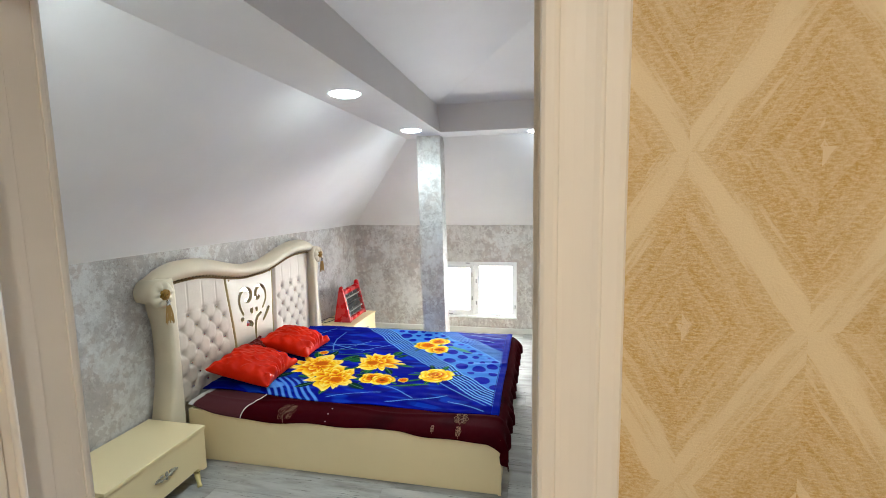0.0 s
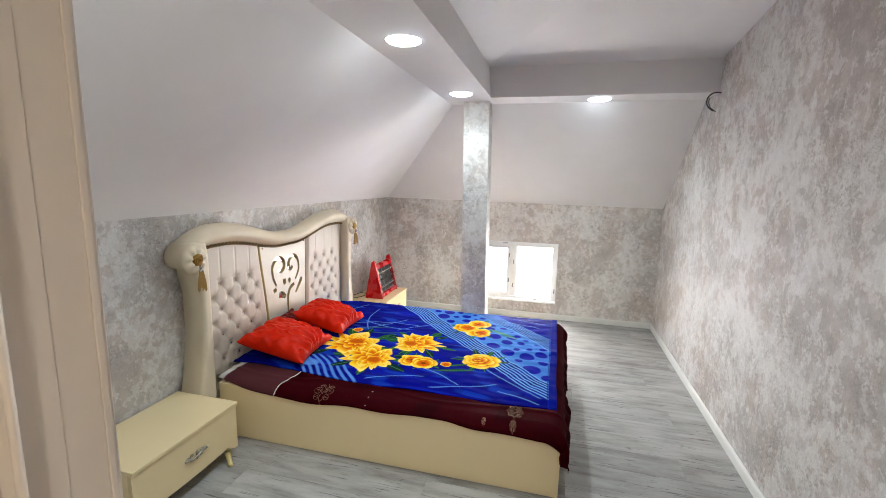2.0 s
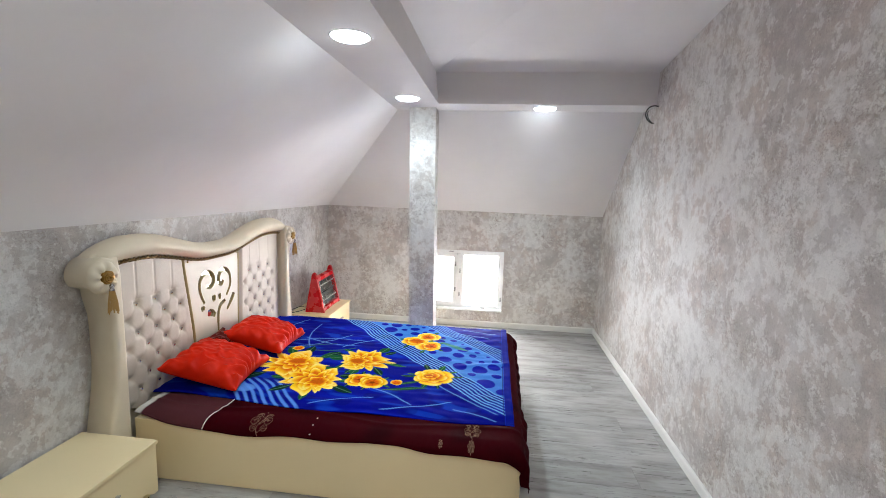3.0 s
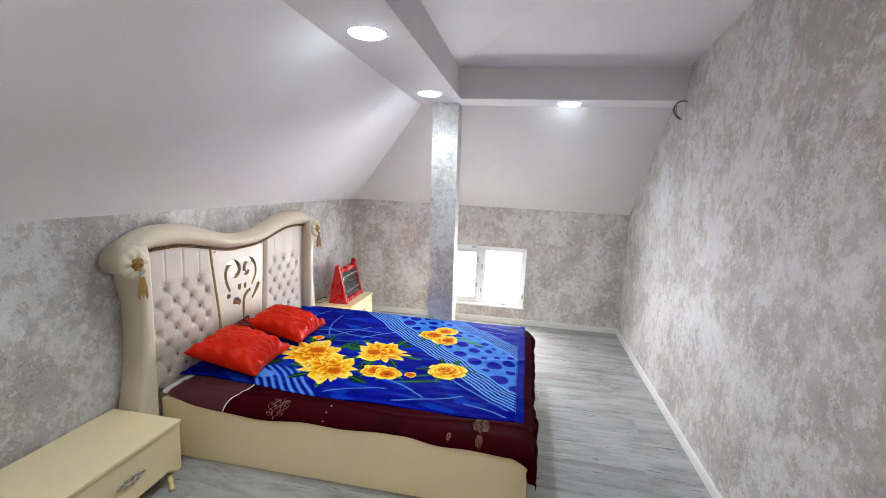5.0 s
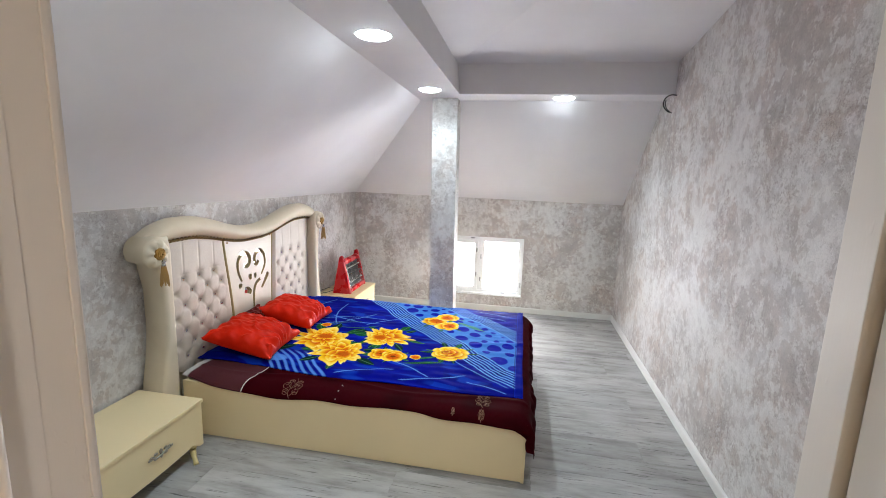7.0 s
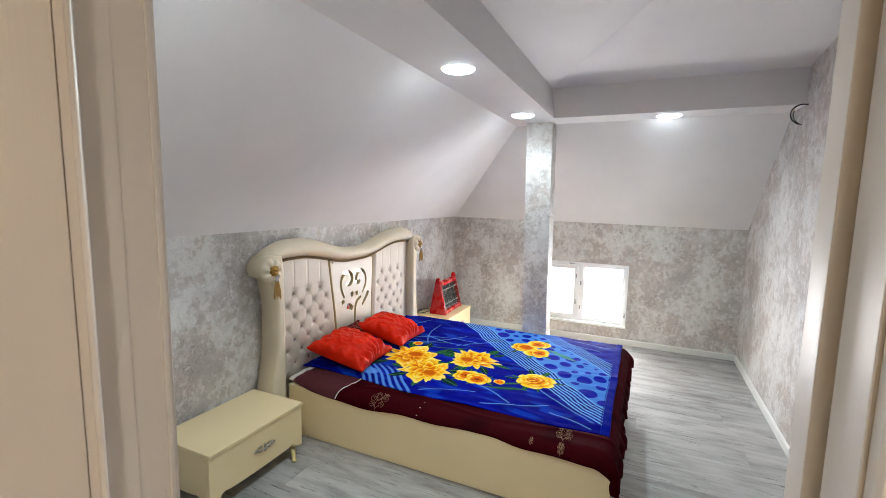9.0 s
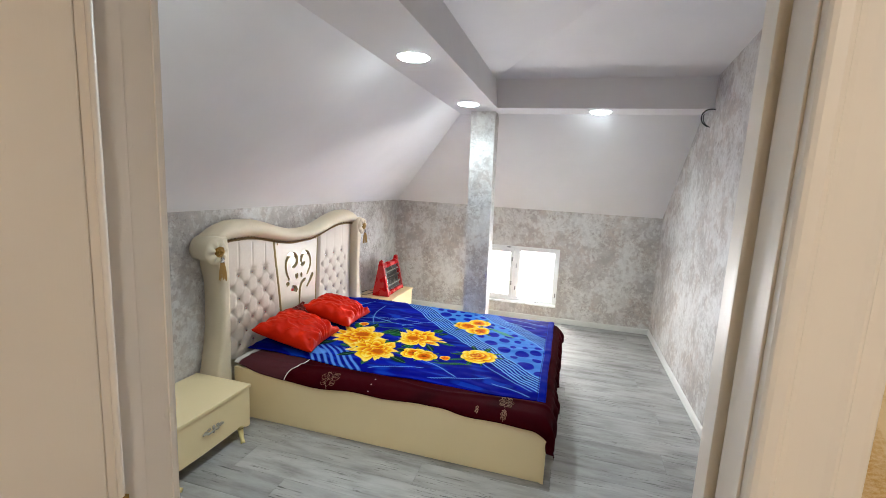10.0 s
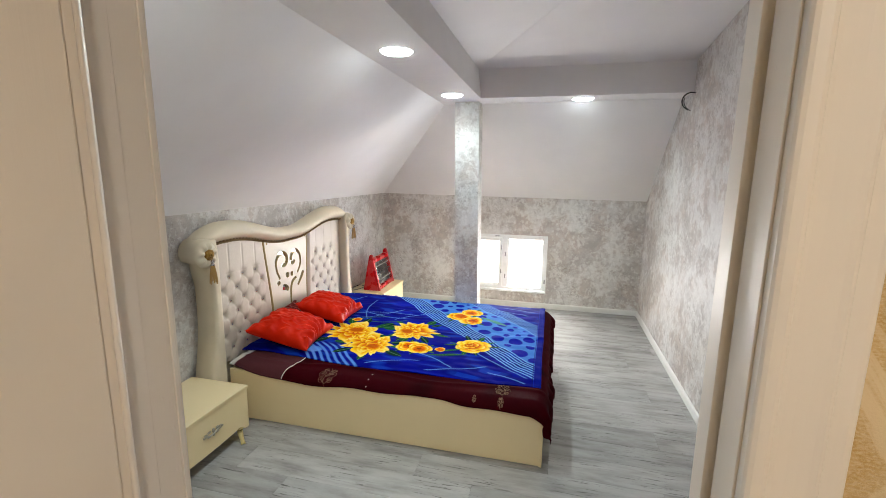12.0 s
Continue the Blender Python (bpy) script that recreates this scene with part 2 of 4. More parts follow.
THREAD = cloth_material("gold_thread", None, (176, 138, 112), 0.5, 0.2)
BLUE_HEM = cloth_material("blue_hem", None, (4, 26, 140), 0.85, 0.0, specular=0.05)
PRINT = cloth_material("printed_plush", "print", roughness=0.85, sheen=0.0, weave=700, specular=0.05)
SPREAD = cloth_material("burgundy_sateen", "print", roughness=0.7, sheen=0.0, weave=1300, specular=0.03)
RED_SATIN = cloth_material("red_satin", None, (218, 38, 6), 0.46, 0.0, 1500, 0.1, 0.13)
BROWN_CLOTH = cloth_material("dark_red_satin", None, (104, 20, 14), 0.5, 0.1)
WHITE_CLOTH = cloth_material("white_sheet", None, (222, 218, 212), 0.85, 0.2)
RED_ENAMEL = painted_material("red_enamel", (188, 16, 24), 0.28)
DULL_STEEL = metal_material("dull_reflector", (96, 94, 92), 0.45)
STEEL = metal_material("polished_steel", (214, 212, 210), 0.22)
DARK = painted_material("black_plastic", (26, 25, 25), 0.45)
QUARTZ = painted_material("quartz_tube", (206, 204, 198), 0.25)
PVC = painted_material("white_pvc", (236, 237, 238), 0.3)
INK = painted_material("grey_ink", (110, 110, 116), 0.6)
GLASS = glass_material()
LAMP_GLOW = glow_material("led_diffuser", (0.80, 0.94, 1.0, 1), 26.0)
WARM_GLOW = glow_material("warm_diffuser", (1.0, 0.88, 0.72, 1), 12.0)
RUBBER = painted_material("black_cable", (22, 21, 21), 0.5)

# ---- mesh helpers ----


def part(name, bm, material, parent=None, label="", smooth=False):
    """Links a bmesh as one mesh object, under a thing or a part."""
    bmesh.ops.recalc_face_normals(bm, faces=bm.faces)
    mesh = bpy.data.meshes.new(name)
    bm.to_mesh(mesh)
    bm.free()
    mesh.materials.append(material)
    if smooth:
        for p in mesh.polygons:
            p.use_smooth = True
    ob = new(name, mesh)
    ob.parent = parent
    if label:
        ob["label"] = label
    return ob


def box(x0, x1, y0, y1, z0, z1, bevel=0.0, segments=2, bm=None):
    made = bmesh.new()
    bmesh.ops.create_cube(made, size=1.0)
    bmesh.ops.transform(made, matrix=Matrix.LocRotScale(((x0 + x1) / 2, (y0 + y1) / 2, (z0 + z1) / 2), None, (x1 - x0, y1 - y0, z1 - z0)), verts=made.verts)
    if bevel:
        bmesh.ops.bevel(made, geom=list(made.edges), offset=bevel, segments=segments, affect="EDGES", profile=0.6)
    return join(bm, made)


def join(bm, made):
    """Adds one bmesh to another."""
    if bm is None:
        return made
    mesh = bpy.data.meshes.new("tmp")
    made.to_mesh(mesh)
    made.free()
    bm.from_mesh(mesh)
    bpy.data.meshes.remove(mesh)
    return bm


def slab(points, push, bevel=0.0, bm=None):
    """A polygon pushed along a vector into a solid."""
    made = bmesh.new()
    a = [made.verts.new(p) for p in points]
    b = [made.verts.new(Vector(p) + Vector(push)) for p in points]
    made.faces.new(a)
    made.faces.new(b[::-1])
    for i in range(len(a)):
        j = (i + 1) % len(a)
        made.faces.new((a[i], a[j], b[j], b[i]))
    bmesh.ops.recalc_face_normals(made, faces=made.faces)
    if bevel:
        bmesh.ops.bevel(made, geom=list(made.edges), offset=bevel, segments=3, affect="EDGES", profile=0.6)
    return join(bm, made)


def disc(centre, axis, radius, depth, sides=24, bevel=0.0, bm=None, taper=1.0):
    """A round piece whose middle is at centre, along axis."""
    made = bmesh.new()
    bmesh.ops.create_cone(made, cap_ends=True, segments=sides, radius1=radius, radius2=radius * taper, depth=depth)
    if bevel:
        rim = [e for e in made.edges if abs(e.verts[0].co.z - e.verts[1].co.z) < 1e-6]
        bmesh.ops.bevel(made, geom=rim, offset=bevel, segments=3, affect="EDGES", profile=0.6)
    turn = Vector((0, 0, 1)).rotation_difference(Vector(axis)).to_matrix().to_4x4()
    bmesh.ops.transform(made, matrix=Matrix.Translation(centre) @ turn, verts=made.verts)
    return join(bm, made)


def ball(centre, radius, scale=(1, 1, 1), bm=None, u=12, v=8):
    made = bmesh.new()
    bmesh.ops.create_uvsphere(made, u_segments=u, v_segments=v, radius=radius)
    bmesh.ops.transform(made, matrix=Matrix.LocRotScale(centre, None, scale), verts=made.verts)
    return join(bm, made)


def tube(points, radius, sides=8, bm=None):
    """A round rod along points; radius is a number or one for each point."""
    made = bmesh.new()
    pts = [Vector(p) for p in points]
    rings = []
    for i, p in enumerate(pts):
        way = (pts[min(i + 1, len(pts) - 1)] - pts[max(i - 1, 0)]).normalized()
        side = way.cross(Vector((0, 0, 1)) if abs(way.z) < 0.9 else Vector((1, 0, 0))).normalized()
        up = side.cross(way)
        r = radius if isinstance(radius, (int, float)) else radius[i]
        rings.append([made.verts.new(p + r * (math.cos(a) * side + math.sin(a) * up)) for a in (2 * math.pi * k / sides for k in range(sides))])
    for a, b in zip(rings, rings[1:]):
        for k in range(sides):
            made.faces.new((a[k], a[(k + 1) % sides], b[(k + 1) % sides], b[k]))
    made.faces.new(rings[0][::-1])
    made.faces.new(rings[-1])
    return join(bm, made)


def sheet(nu, nv, place, closed=False):
    """A grid mesh from place(u, v), u and v from 0 to 1."""
    made = bmesh.new()
    rows = [[made.verts.new(place(i / nu, j / nv)) for j in range(nv + 1)] for i in range(nu + 1)]
    for i in range(nu):
        for j in range(nv):
            made.faces.new((rows[i][j], rows[i + 1][j], rows[i + 1][j + 1], rows[i][j + 1]))
    return made


def ease(a, b, x):
    t = min(1.0, max(0.0, (x - a) / (b - a)))
    return t * t * (3 - 2 * t)


def thing(name, label, category, group="", place=(0, 0, 0)):
    ob = tagged(new(name), label, category, group)
    ob.empty_display_size = 0.1
    ob.location = place
    return ob


def structure(name, bm, material, label, smooth=False):
    return tagged(part(name, bm, material, smooth=smooth), label, kind="structure")


# ---- the setting ----
RIGHT, FAR, KNEE, SOFFIT, RISE = 0.86, 5.40, 1.35, 2.25, 2.49
HALL_FACE, ROOM_FACE = 0.60, 0.70
DOOR_L, DOOR_R, DOOR_TOP = -0.849, 0.05, 2.03
# the door wall stands slightly askew
SKEW = Matrix.Translation((0.05, 0.60, 0)) @ pose(0, 0, 0, 0, 0, -4.1) @ Matrix.Translation((-0.05, -0.60, 0))


def left_x(y):
    """The knee wall under the left slope stands slightly askew."""
    return -2.255 - 0.075 * (FAR - y) / 3.8


floor = structure("floor", box(-2.45, 1.0, -1.85, 5.5, -0.12, -0.003), SUBFLOOR, "grey-white laminate floor of wide planks")
structure("wall_left", slab([(left_x(0.62), 0.62, -0.1), (left_x(FAR + 0.1), FAR + 0.1, -0.1), (left_x(FAR + 0.1), FAR + 0.1, KNEE), (left_x(0.62), 0.62, KNEE)], (-0.15, 0, 0)), PAPER,
          "low knee wall in silver-grey mottled wallpaper")
WIN_L, WIN_R, WIN_B, WIN_T = -1.16, -0.185, 0.185, 0.885
KNEE_R = 1.325


def knee_z(x):
    """The top of the far wall falls a little towards the tall side wall."""
    return KNEE + (KNEE_R - KNEE) * (x + 2.255) / (RIGHT + 2.255)


_w = slab([(-2.5, FAR, -0.1), (WIN_L, FAR, -0.1), (WIN_L, FAR, knee_z(WIN_L)), (-2.5, FAR, KNEE)], (0, 0.25, 0))
slab([(WIN_R, FAR, -0.1), (RIGHT + 0.2, FAR, -0.1), (RIGHT + 0.2, FAR, knee_z(RIGHT + 0.2)), (WIN_R, FAR, knee_z(WIN_R))], (0, 0.25, 0), bm=_w)
box(WIN_L, WIN_R, FAR, FAR + 0.25, -0.1, WIN_B, bm=_w)
slab([(WIN_L, FAR, WIN_T), (WIN_R, FAR, WIN_T), (WIN_R, FAR, knee_z(WIN_R)), (WIN_L, FAR, knee_z(WIN_L))], (0, 0.25, 0), bm=_w)
structure("wall_far", _w, PAPER, "low end wall in silver-grey mottled wallpaper around a window")
structure("wall_right", box(RIGHT, RIGHT + 0.2, 0.56, FAR + 0.25, -0.1, 3.1), PAPER, "tall side wall in silver-grey mottled wallpaper")
for _name, _mat, _y0, _y1, _text in (("wall_door", PAPER, 0.652, ROOM_FACE, "wall around the doorway in silver-grey wallpaper"),
                                    ("wall_hall", GOLD_PAPER, HALL_FACE, 0.648, "hall wall in beige wallpaper with golden diamonds")):
    _w = box(-2.5, DOOR_L - 0.03, _y0, _y1, -0.1, 3.1)
    box(DOOR_R + 0.03, 1.6, _y0, _y1, -0.1, 3.1, bm=_w)
    box(DOOR_L - 0.03, DOOR_R + 0.03, _y0, _y1, DOOR_TOP + 0.03, 3.1, bm=_w)
    structure(_name, _w, _mat, _text).matrix_world = SKEW
structure("wall_hall_left", box(-1.95, -1.75, -1.85, HALL_FACE, -0.1, 2.6), GOLD_PAPER, "hall wall in beige wallpaper with golden diamonds")
structure("wall_hall_right", box(1.0, 1.2, -1.85, HALL_FACE, -0.1, 2.6), GOLD_PAPER, "hall wall in beige wallpaper with golden diamonds")
structure("wall_hall_back", box(-1.75, 1.0, -1.85, -1.65, -0.1, 2.6), GOLD_PAPER, "hall wall in beige wallpaper with golden diamonds")
structure("ceiling_hall", box(-1.95, 1.2, -1.85, HALL_FACE, 2.45, 2.6), CEILING, "plain white hall ceiling")

# slopes, soffits and the raised middle of the ceiling
S_EDGE, B_EDGE, F_EDGE, C_EDGE = -1.2, -0.80, 4.31, 4.01
structure("ceiling_slope_left", slab([(left_x(0.62), 0.62, KNEE), (left_x(FAR), FAR, KNEE), (S_EDGE, F_EDGE, SOFFIT), (S_EDGE, 0.62, SOFFIT)], (-0.12, 0, 0.14)), CEILING,
          "white sloping ceiling above the bed")
structure("ceiling_slope_far", slab([(left_x(FAR), FAR, KNEE), (RIGHT + 0.1, FAR, knee_z(RIGHT + 0.1)), (RIGHT + 0.1, F_EDGE, SOFFIT), (S_EDGE, F_EDGE, SOFFIT)], (0, 0.12, 0.14)), CEILING,
          "white sloping ceiling above the window")
structure("soffit_left", slab([(S_EDGE, 0.62, SOFFIT), (B_EDGE, 0.62, SOFFIT), (B_EDGE - 0.027, 0.62, RISE), (B_EDGE - 0.05, 0.62, 3.0), (S_EDGE, 0.62, 3.0)], (0, F_EDGE - 0.62, 0)), CEILING, "white boxed soffit with recessed lights")
structure("soffit_far", box(B_EDGE - 0.06, RIGHT + 0.1, C_EDGE, F_EDGE - 0.001, SOFFIT + 0.001, 3.0, 0.002), CEILING, "white boxed cross soffit with a recessed light")
SLOPE_A, SLOPE_B = 0.185, 0.12
_end = RIGHT + 0.1
_d = SLOPE_A * (_end - B_EDGE) / SLOPE_B
_zr, _zn = RISE + SLOPE_A * (_end - B_EDGE), RISE + SLOPE_A * (_end - B_EDGE)
structure("ceiling_raised_left", slab([(B_EDGE - 0.04, C_EDGE, RISE), (_end, C_EDGE - _d, _zr), (_end, 0.60, _zn), (B_EDGE - 0.04, 0.60, RISE)], (0, 0, 0.1)), CEILING, "raised white ceiling plane")
structure("ceiling_raised_far", slab([(B_EDGE - 0.04, C_EDGE, RISE), (_end, C_EDGE, RISE), (_end, C_EDGE - _d, _zr)], (0, 0, 0.1)), CEILING, "raised white ceiling plane")
_foot = ((-1.031, 4.17), (-0.809, 4.17), (-0.809, 4.36), (-1.031, 4.36))
structure("column", slab([(x, y, 0.0) for x, y in _foot], (-0.032, 0, SOFFIT)), PAPER, "square column in silver-grey mottled wallpaper")


def baseboard(a, b, inward):
    """White skirting with a rounded top along the line from a to b."""
    a, b, n = Vector((*a, 0)), Vector((*b, 0)), Vector((*inward, 0))
    prof = [(0, 0), (0.014, 0), (0.014, 0.045), (0.011, 0.056), (0.006, 0.061), (0, 0.062)]
    return slab([a + n * d + Vector((0, 0, z)) for d, z in prof], b - a)


for _a, _b, _n in (((RIGHT, 0.65), (RIGHT, FAR - 0.014), (-1, 0)), ((left_x(FAR), FAR), (RIGHT, FAR), (0, -1)), ((left_x(0.9), 0.9), (left_x(FAR - 0.014), FAR - 0.014), (1, 0))):
    structure("baseboard", baseboard(_a, _b, _n), TRIM, "narrow white plastic baseboard")


def build_window():
    win = tagged(thing("window_1", "small white plastic window set low in the wall", "window"), kind="structure")
    y0, y1, w = FAR + 0.035, FAR + 0.095, 0.045
    mid = -0.69
    bm = box(WIN_L, WIN_L + w, y0, y1, WIN_B, WIN_T, 0.004)
    box(WIN_R - w, WIN_R, y0, y1, WIN_B, WIN_T, 0.004, bm=bm)
    box(WIN_L + w, WIN_R - w, y0, y1, WIN_T - w, WIN_T, 0.004, bm=bm)
    box(WIN_L + w, WIN_R - w, y0, y1, WIN_B, WIN_B + w, 0.004, bm=bm)
    part("window_frame", bm, PVC, win)
    part("mullion", box(mid - 0.03, mid + 0.03, y0, y1, WIN_B + w, WIN_T - w, 0.004), PVC, win)
    for x0, x1, opening in ((WIN_L + w, mid - 0.03, True), (mid + 0.03, WIN_R - w, False)):
        z0, z1, s = WIN_B + w, WIN_T - w, (0.042 if opening else 0.016)
        yy = y0 - 0.012 if opening else y0 + 0.01
        bm = box(x0, x0 + s, yy, y1 - 0.01, z0, z1, 0.004)
        box(x1 - s, x1, yy, y1 - 0.01, z0, z1, 0.004, bm=bm)
        box(x0 + s, x1 - s, yy, y1 - 0.01, z1 - s, z1, 0.004, bm=bm)
        box(x0 + s, x1 - s, yy, y1 - 0.01, z0, z0 + s, 0.004, bm=bm)
        sash = part("sash" if opening else "glazing_bead", bm, PVC, win)
        pane = part("pane", box(x0 + s, x1 - s, y1 - 0.035, y1 - 0.029, z0 + s, z1 - s), GLASS, sash)
        pane.visible_shadow = False
    part("window_sill", box(WIN_L - 0.0, WIN_R + 0.0, FAR - 0.012, FAR + 0.035, WIN_B - 0.004, WIN_B + 0.018, 0.004), PVC, win)
    for x0, x1, z0, z1 in ((WIN_L, WIN_L + 0.012, WIN_B, WIN_T), (WIN_R - 0.012, WIN_R, WIN_B, WIN_T), (WIN_L, WIN_R, WIN_T - 0.012, WIN_T)):
        part("reveal_trim", box(x0, x1, FAR - 0.003, FAR + 0.035, z0, z1), PVC, win)
    for x, z, upright in ((mid - 0.045, 0.72, 1), (mid - 0.045, 0.42, 1), (mid + 0.005, 0.64, 1), (mid + 0.005, 0.36, 1), (mid - 0.1, 0.862, 0), (mid + 0.28, 0.207, 0), (mid - 0.32, 0.207, 0), (WIN_R - 0.02, 0.32, 1)):
        for k in range(4):
            o = (k - 1.5) * 0.013
            dx, dz = (0, o) if upright else (o, 0)
            a, b = (0.007, 0.0045) if upright else (0.0045, 0.007)
            yy = y0 - 0.0125 if (upright and x < mid - 0.03) else y0 - 0.0005
            part("sticker_mark", box(x + dx - a, x + dx + a, yy - 0.001, yy, z + dz - b, z + dz + b), INK, win)


build_window()


def build_door_frame():
    fr = tagged(thing("door_frame", "cream painted wooden door frame with fluted casing", "door frame"), kind="structure")
    for side, x in ((1, DOOR_R), (-1, DOOR_L)):
        bm = None
        lining = ((0.666, 0.713, 0.006), (0.662, 0.666, -0.009), (0.598, 0.662, -0.004)) if side > 0 else ((0.579, 0.640, 0.0), (0.640, 0.692, -0.0025), (0.692, 0.701, 0.0005))
        for a, b, proud in lining:
            xa, xb = (x - side * proud, x + side * 0.031)
            bm = box(min(xa, xb), max(xa, xb), a, b, 0, DOOR_TOP, 0.0012, bm=bm)
        part("jamb", bm, FRAME_PAINT, fr)
        shift = 0.0 if side > 0 else 0.022
        prof = [(0.007, 0.0), (0.007, 0.017), (0.009, 0.021), (0.013, 0.0230), (0.022, 0.0235), (0.026, 0.0220), (0.0275, 0.0197), (0.032, 0.0182), (0.042, 0.0170), (0.052, 0.0168), (0.062, 0.0174), (0.068, 0.0186),
                (0.071, 0.0178), (0.073, 0.0152), (0.078, 0.0142), (0.088, 0.0128), (0.094, 0.0105), (0.0965, 0.007), (0.097, 0.0)]
        part("casing", slab([(x + side * (a + shift), HALL_FACE + 0.001 - out, 0) for a, out in prof], (0, 0, DOOR_TOP + 0.08)), FRAME_PAINT, fr)
        bm = box(min(x + side * 0.006, x + side * 0.085), max(x + side * 0.006, x + side * 0.085), ROOM_FACE - 0.001, ROOM_FACE + 0.010, 0, DOOR_TOP + 0.08, 0.002)
        part("inner_casing", bm, FRAME_PAINT, fr)
    part("head_jamb", box(DOOR_L - 0.03, DOOR_R + 0.03, 0.580, ROOM_FACE, DOOR_TOP, DOOR_TOP + 0.03, 0.002), FRAME_PAINT, fr)
    part("head_casing", box(DOOR_L - 0.006, DOOR_R + 0.006, HALL_FACE - 0.016, HALL_FACE, DOOR_TOP + 0.005, DOOR_TOP + 0.085, 0.004), FRAME_PAINT, fr)
    part("inner_head_casing", box(DOOR_L - 0.005, DOOR_R + 0.005, ROOM_FACE, ROOM_FACE + 0.014, DOOR_TOP + 0.005, DOOR_TOP + 0.085, 0.004), FRAME_PAINT, fr)

    fr.matrix_world = SKEW


build_door_frame()


def build_door():
    """The leaf swings into the hall and stands at a right angle to the wall."""
    d = tagged(thing("door_1", "cream panelled wooden door standing open into the hall", "door", place=(DOOR_L + 0.030, 0.577, 0.0)), kind="structure")
    w, t, h = 0.80, 0.04, 2.01
    part("leaf", box(-t, 0, -w, -0.020, 0.012, h, 0.003), FRAME_PAINT, d)
    part("rebate", box(-t, -0.005, -0.020, 0, 0.012, h, 0.002), FRAME_PAINT, d)
    for z0, z1 in ((0.18, 0.86), (1.02, 1.86)):
        y0, y1 = -w + 0.13, -0.20
        bm = None
        for a, b, out in ((0.0, 0.020, 0.007), (0.020, 0.034, 0.004)):
            bm = box(0, out, y0 + a, y0 + b, z0 + a, z1 - a, 0.003, bm=bm)
            box(0, out, y1 - b, y1 - a, z0 + a, z1 - a, 0.003, bm=bm)
            box(0, out, y0 + b, y1 - b, z0 + a, z0 + b, 0.003, bm=bm)
            box(0, out, y0 + b, y1 - b, z1 - b, z1 - a, 0.003, bm=bm)
        part("panel_moulding", bm, FRAME_PAINT, d)
        part("raised_panel", box(0, 0.006, y0 + 0.075, y1 - 0.075, z0 + 0.075, z1 - 0.075, 0.005), FRAME_PAINT, d)
    part("edge_bead", tube([(0.0, -0.002, 0.012), (0.0, -0.002, h)], 0.0055, 8), FRAME_PAINT, d, smooth=True)
    for z in (0.25, 1.0):
        bm = disc((0.004, 0.002, z), (0, 0, 1), 0.006, 0.085, 12)
        box(-0.004, 0.0015, -0.006, 0.002, z - 0.04, z + 0.04, bm=bm)
        part("hinge", bm, BRASS, d, "brass hinge")
    d.matrix_world = SKEW @ pose(DOOR_L + 0.030, 0.577, 0, 0, 0, -20)


build_door()

# ---- lights in the soffits ----


def build_downlight(x, y):
    d = thing("downlight", "round recessed LED light with a white rim, switched on", "ceiling light", "recessed lights in the soffits", (x, y, SOFFIT))
    bm = bmesh.new()
    n, prof = 40, [(0.086, 0.002), (0.087, -0.001), (0.089, -0.002), (0.093, -0.002), (0.096, -0.001), (0.097, 0.002)]
    rings = [[bm.verts.new((r * math.cos(2 * math.pi * k / n), r * math.sin(2 * math.pi * k / n), z)) for k in range(n)] for r, z in prof]
    for a, b in zip(rings, rings[1:] + rings[:1]):
        for k in range(n):
            bm.faces.new((a[k], a[(k + 1) % n], b[(k + 1) % n], b[k]))
    part("rim", bm, TRIM, d, smooth=True)
    part("diffuser", sheet(32, 8, lambda u, v: (0.0865 * math.sin(v * math.pi / 2) * math.cos(2 * math.pi * u), 0.0865 * math.sin(v * math.pi / 2) * math.sin(2 * math.pi * u), 0.001 - 0.020 * math.cos(v * math.pi / 2))), LAMP_GLOW, d, "glowing white diffuser", smooth=True)


for _x, _y in DOWNLIGHTS:
    build_downlight(_x, _y)
# unseen fitting, added behind the viewpoint to carry the hall's warm light
_h = thing("hall_ceiling_light", "round frosted ceiling light added out of view to light the hall, switched on", "ceiling light", place=(0.2, -0.75, 2.45))
part("base", disc((0, 0, -0.008), (0, 0, 1), 0.17, 0.016, 32, 0.004), TRIM, _h)
part("diffuser", disc((0, 0, -0.022), (0, 0, 1), 0.16, 0.012, 32, 0.004), WARM_GLOW, _h)

# ---- the bed ----
BED_C = 3.22
BED_X0, BED_X1, BED_Y0, BED_Y1 = -2.15, -0.14, 2.39, 4.13
BOARD_TOP, MATTRESS_TOP = 0.335, 0.365


def crown(y):
    """Height of the headboard's upper outline."""
    d = abs(y - BED_C)
    return 1.17 + 0.115 * ease(0.05, 0.66, d) - 0.085 * ease(0.74, 1.06, d)


def rope_line(y):
    """Height of the gilt rope under the padded crown."""
    d = abs(y - BED_C)
    return 1.08 + 0.09 * ease(0.08, 0.66, d) - 0.01 * ease(0.75, 0.9, d)


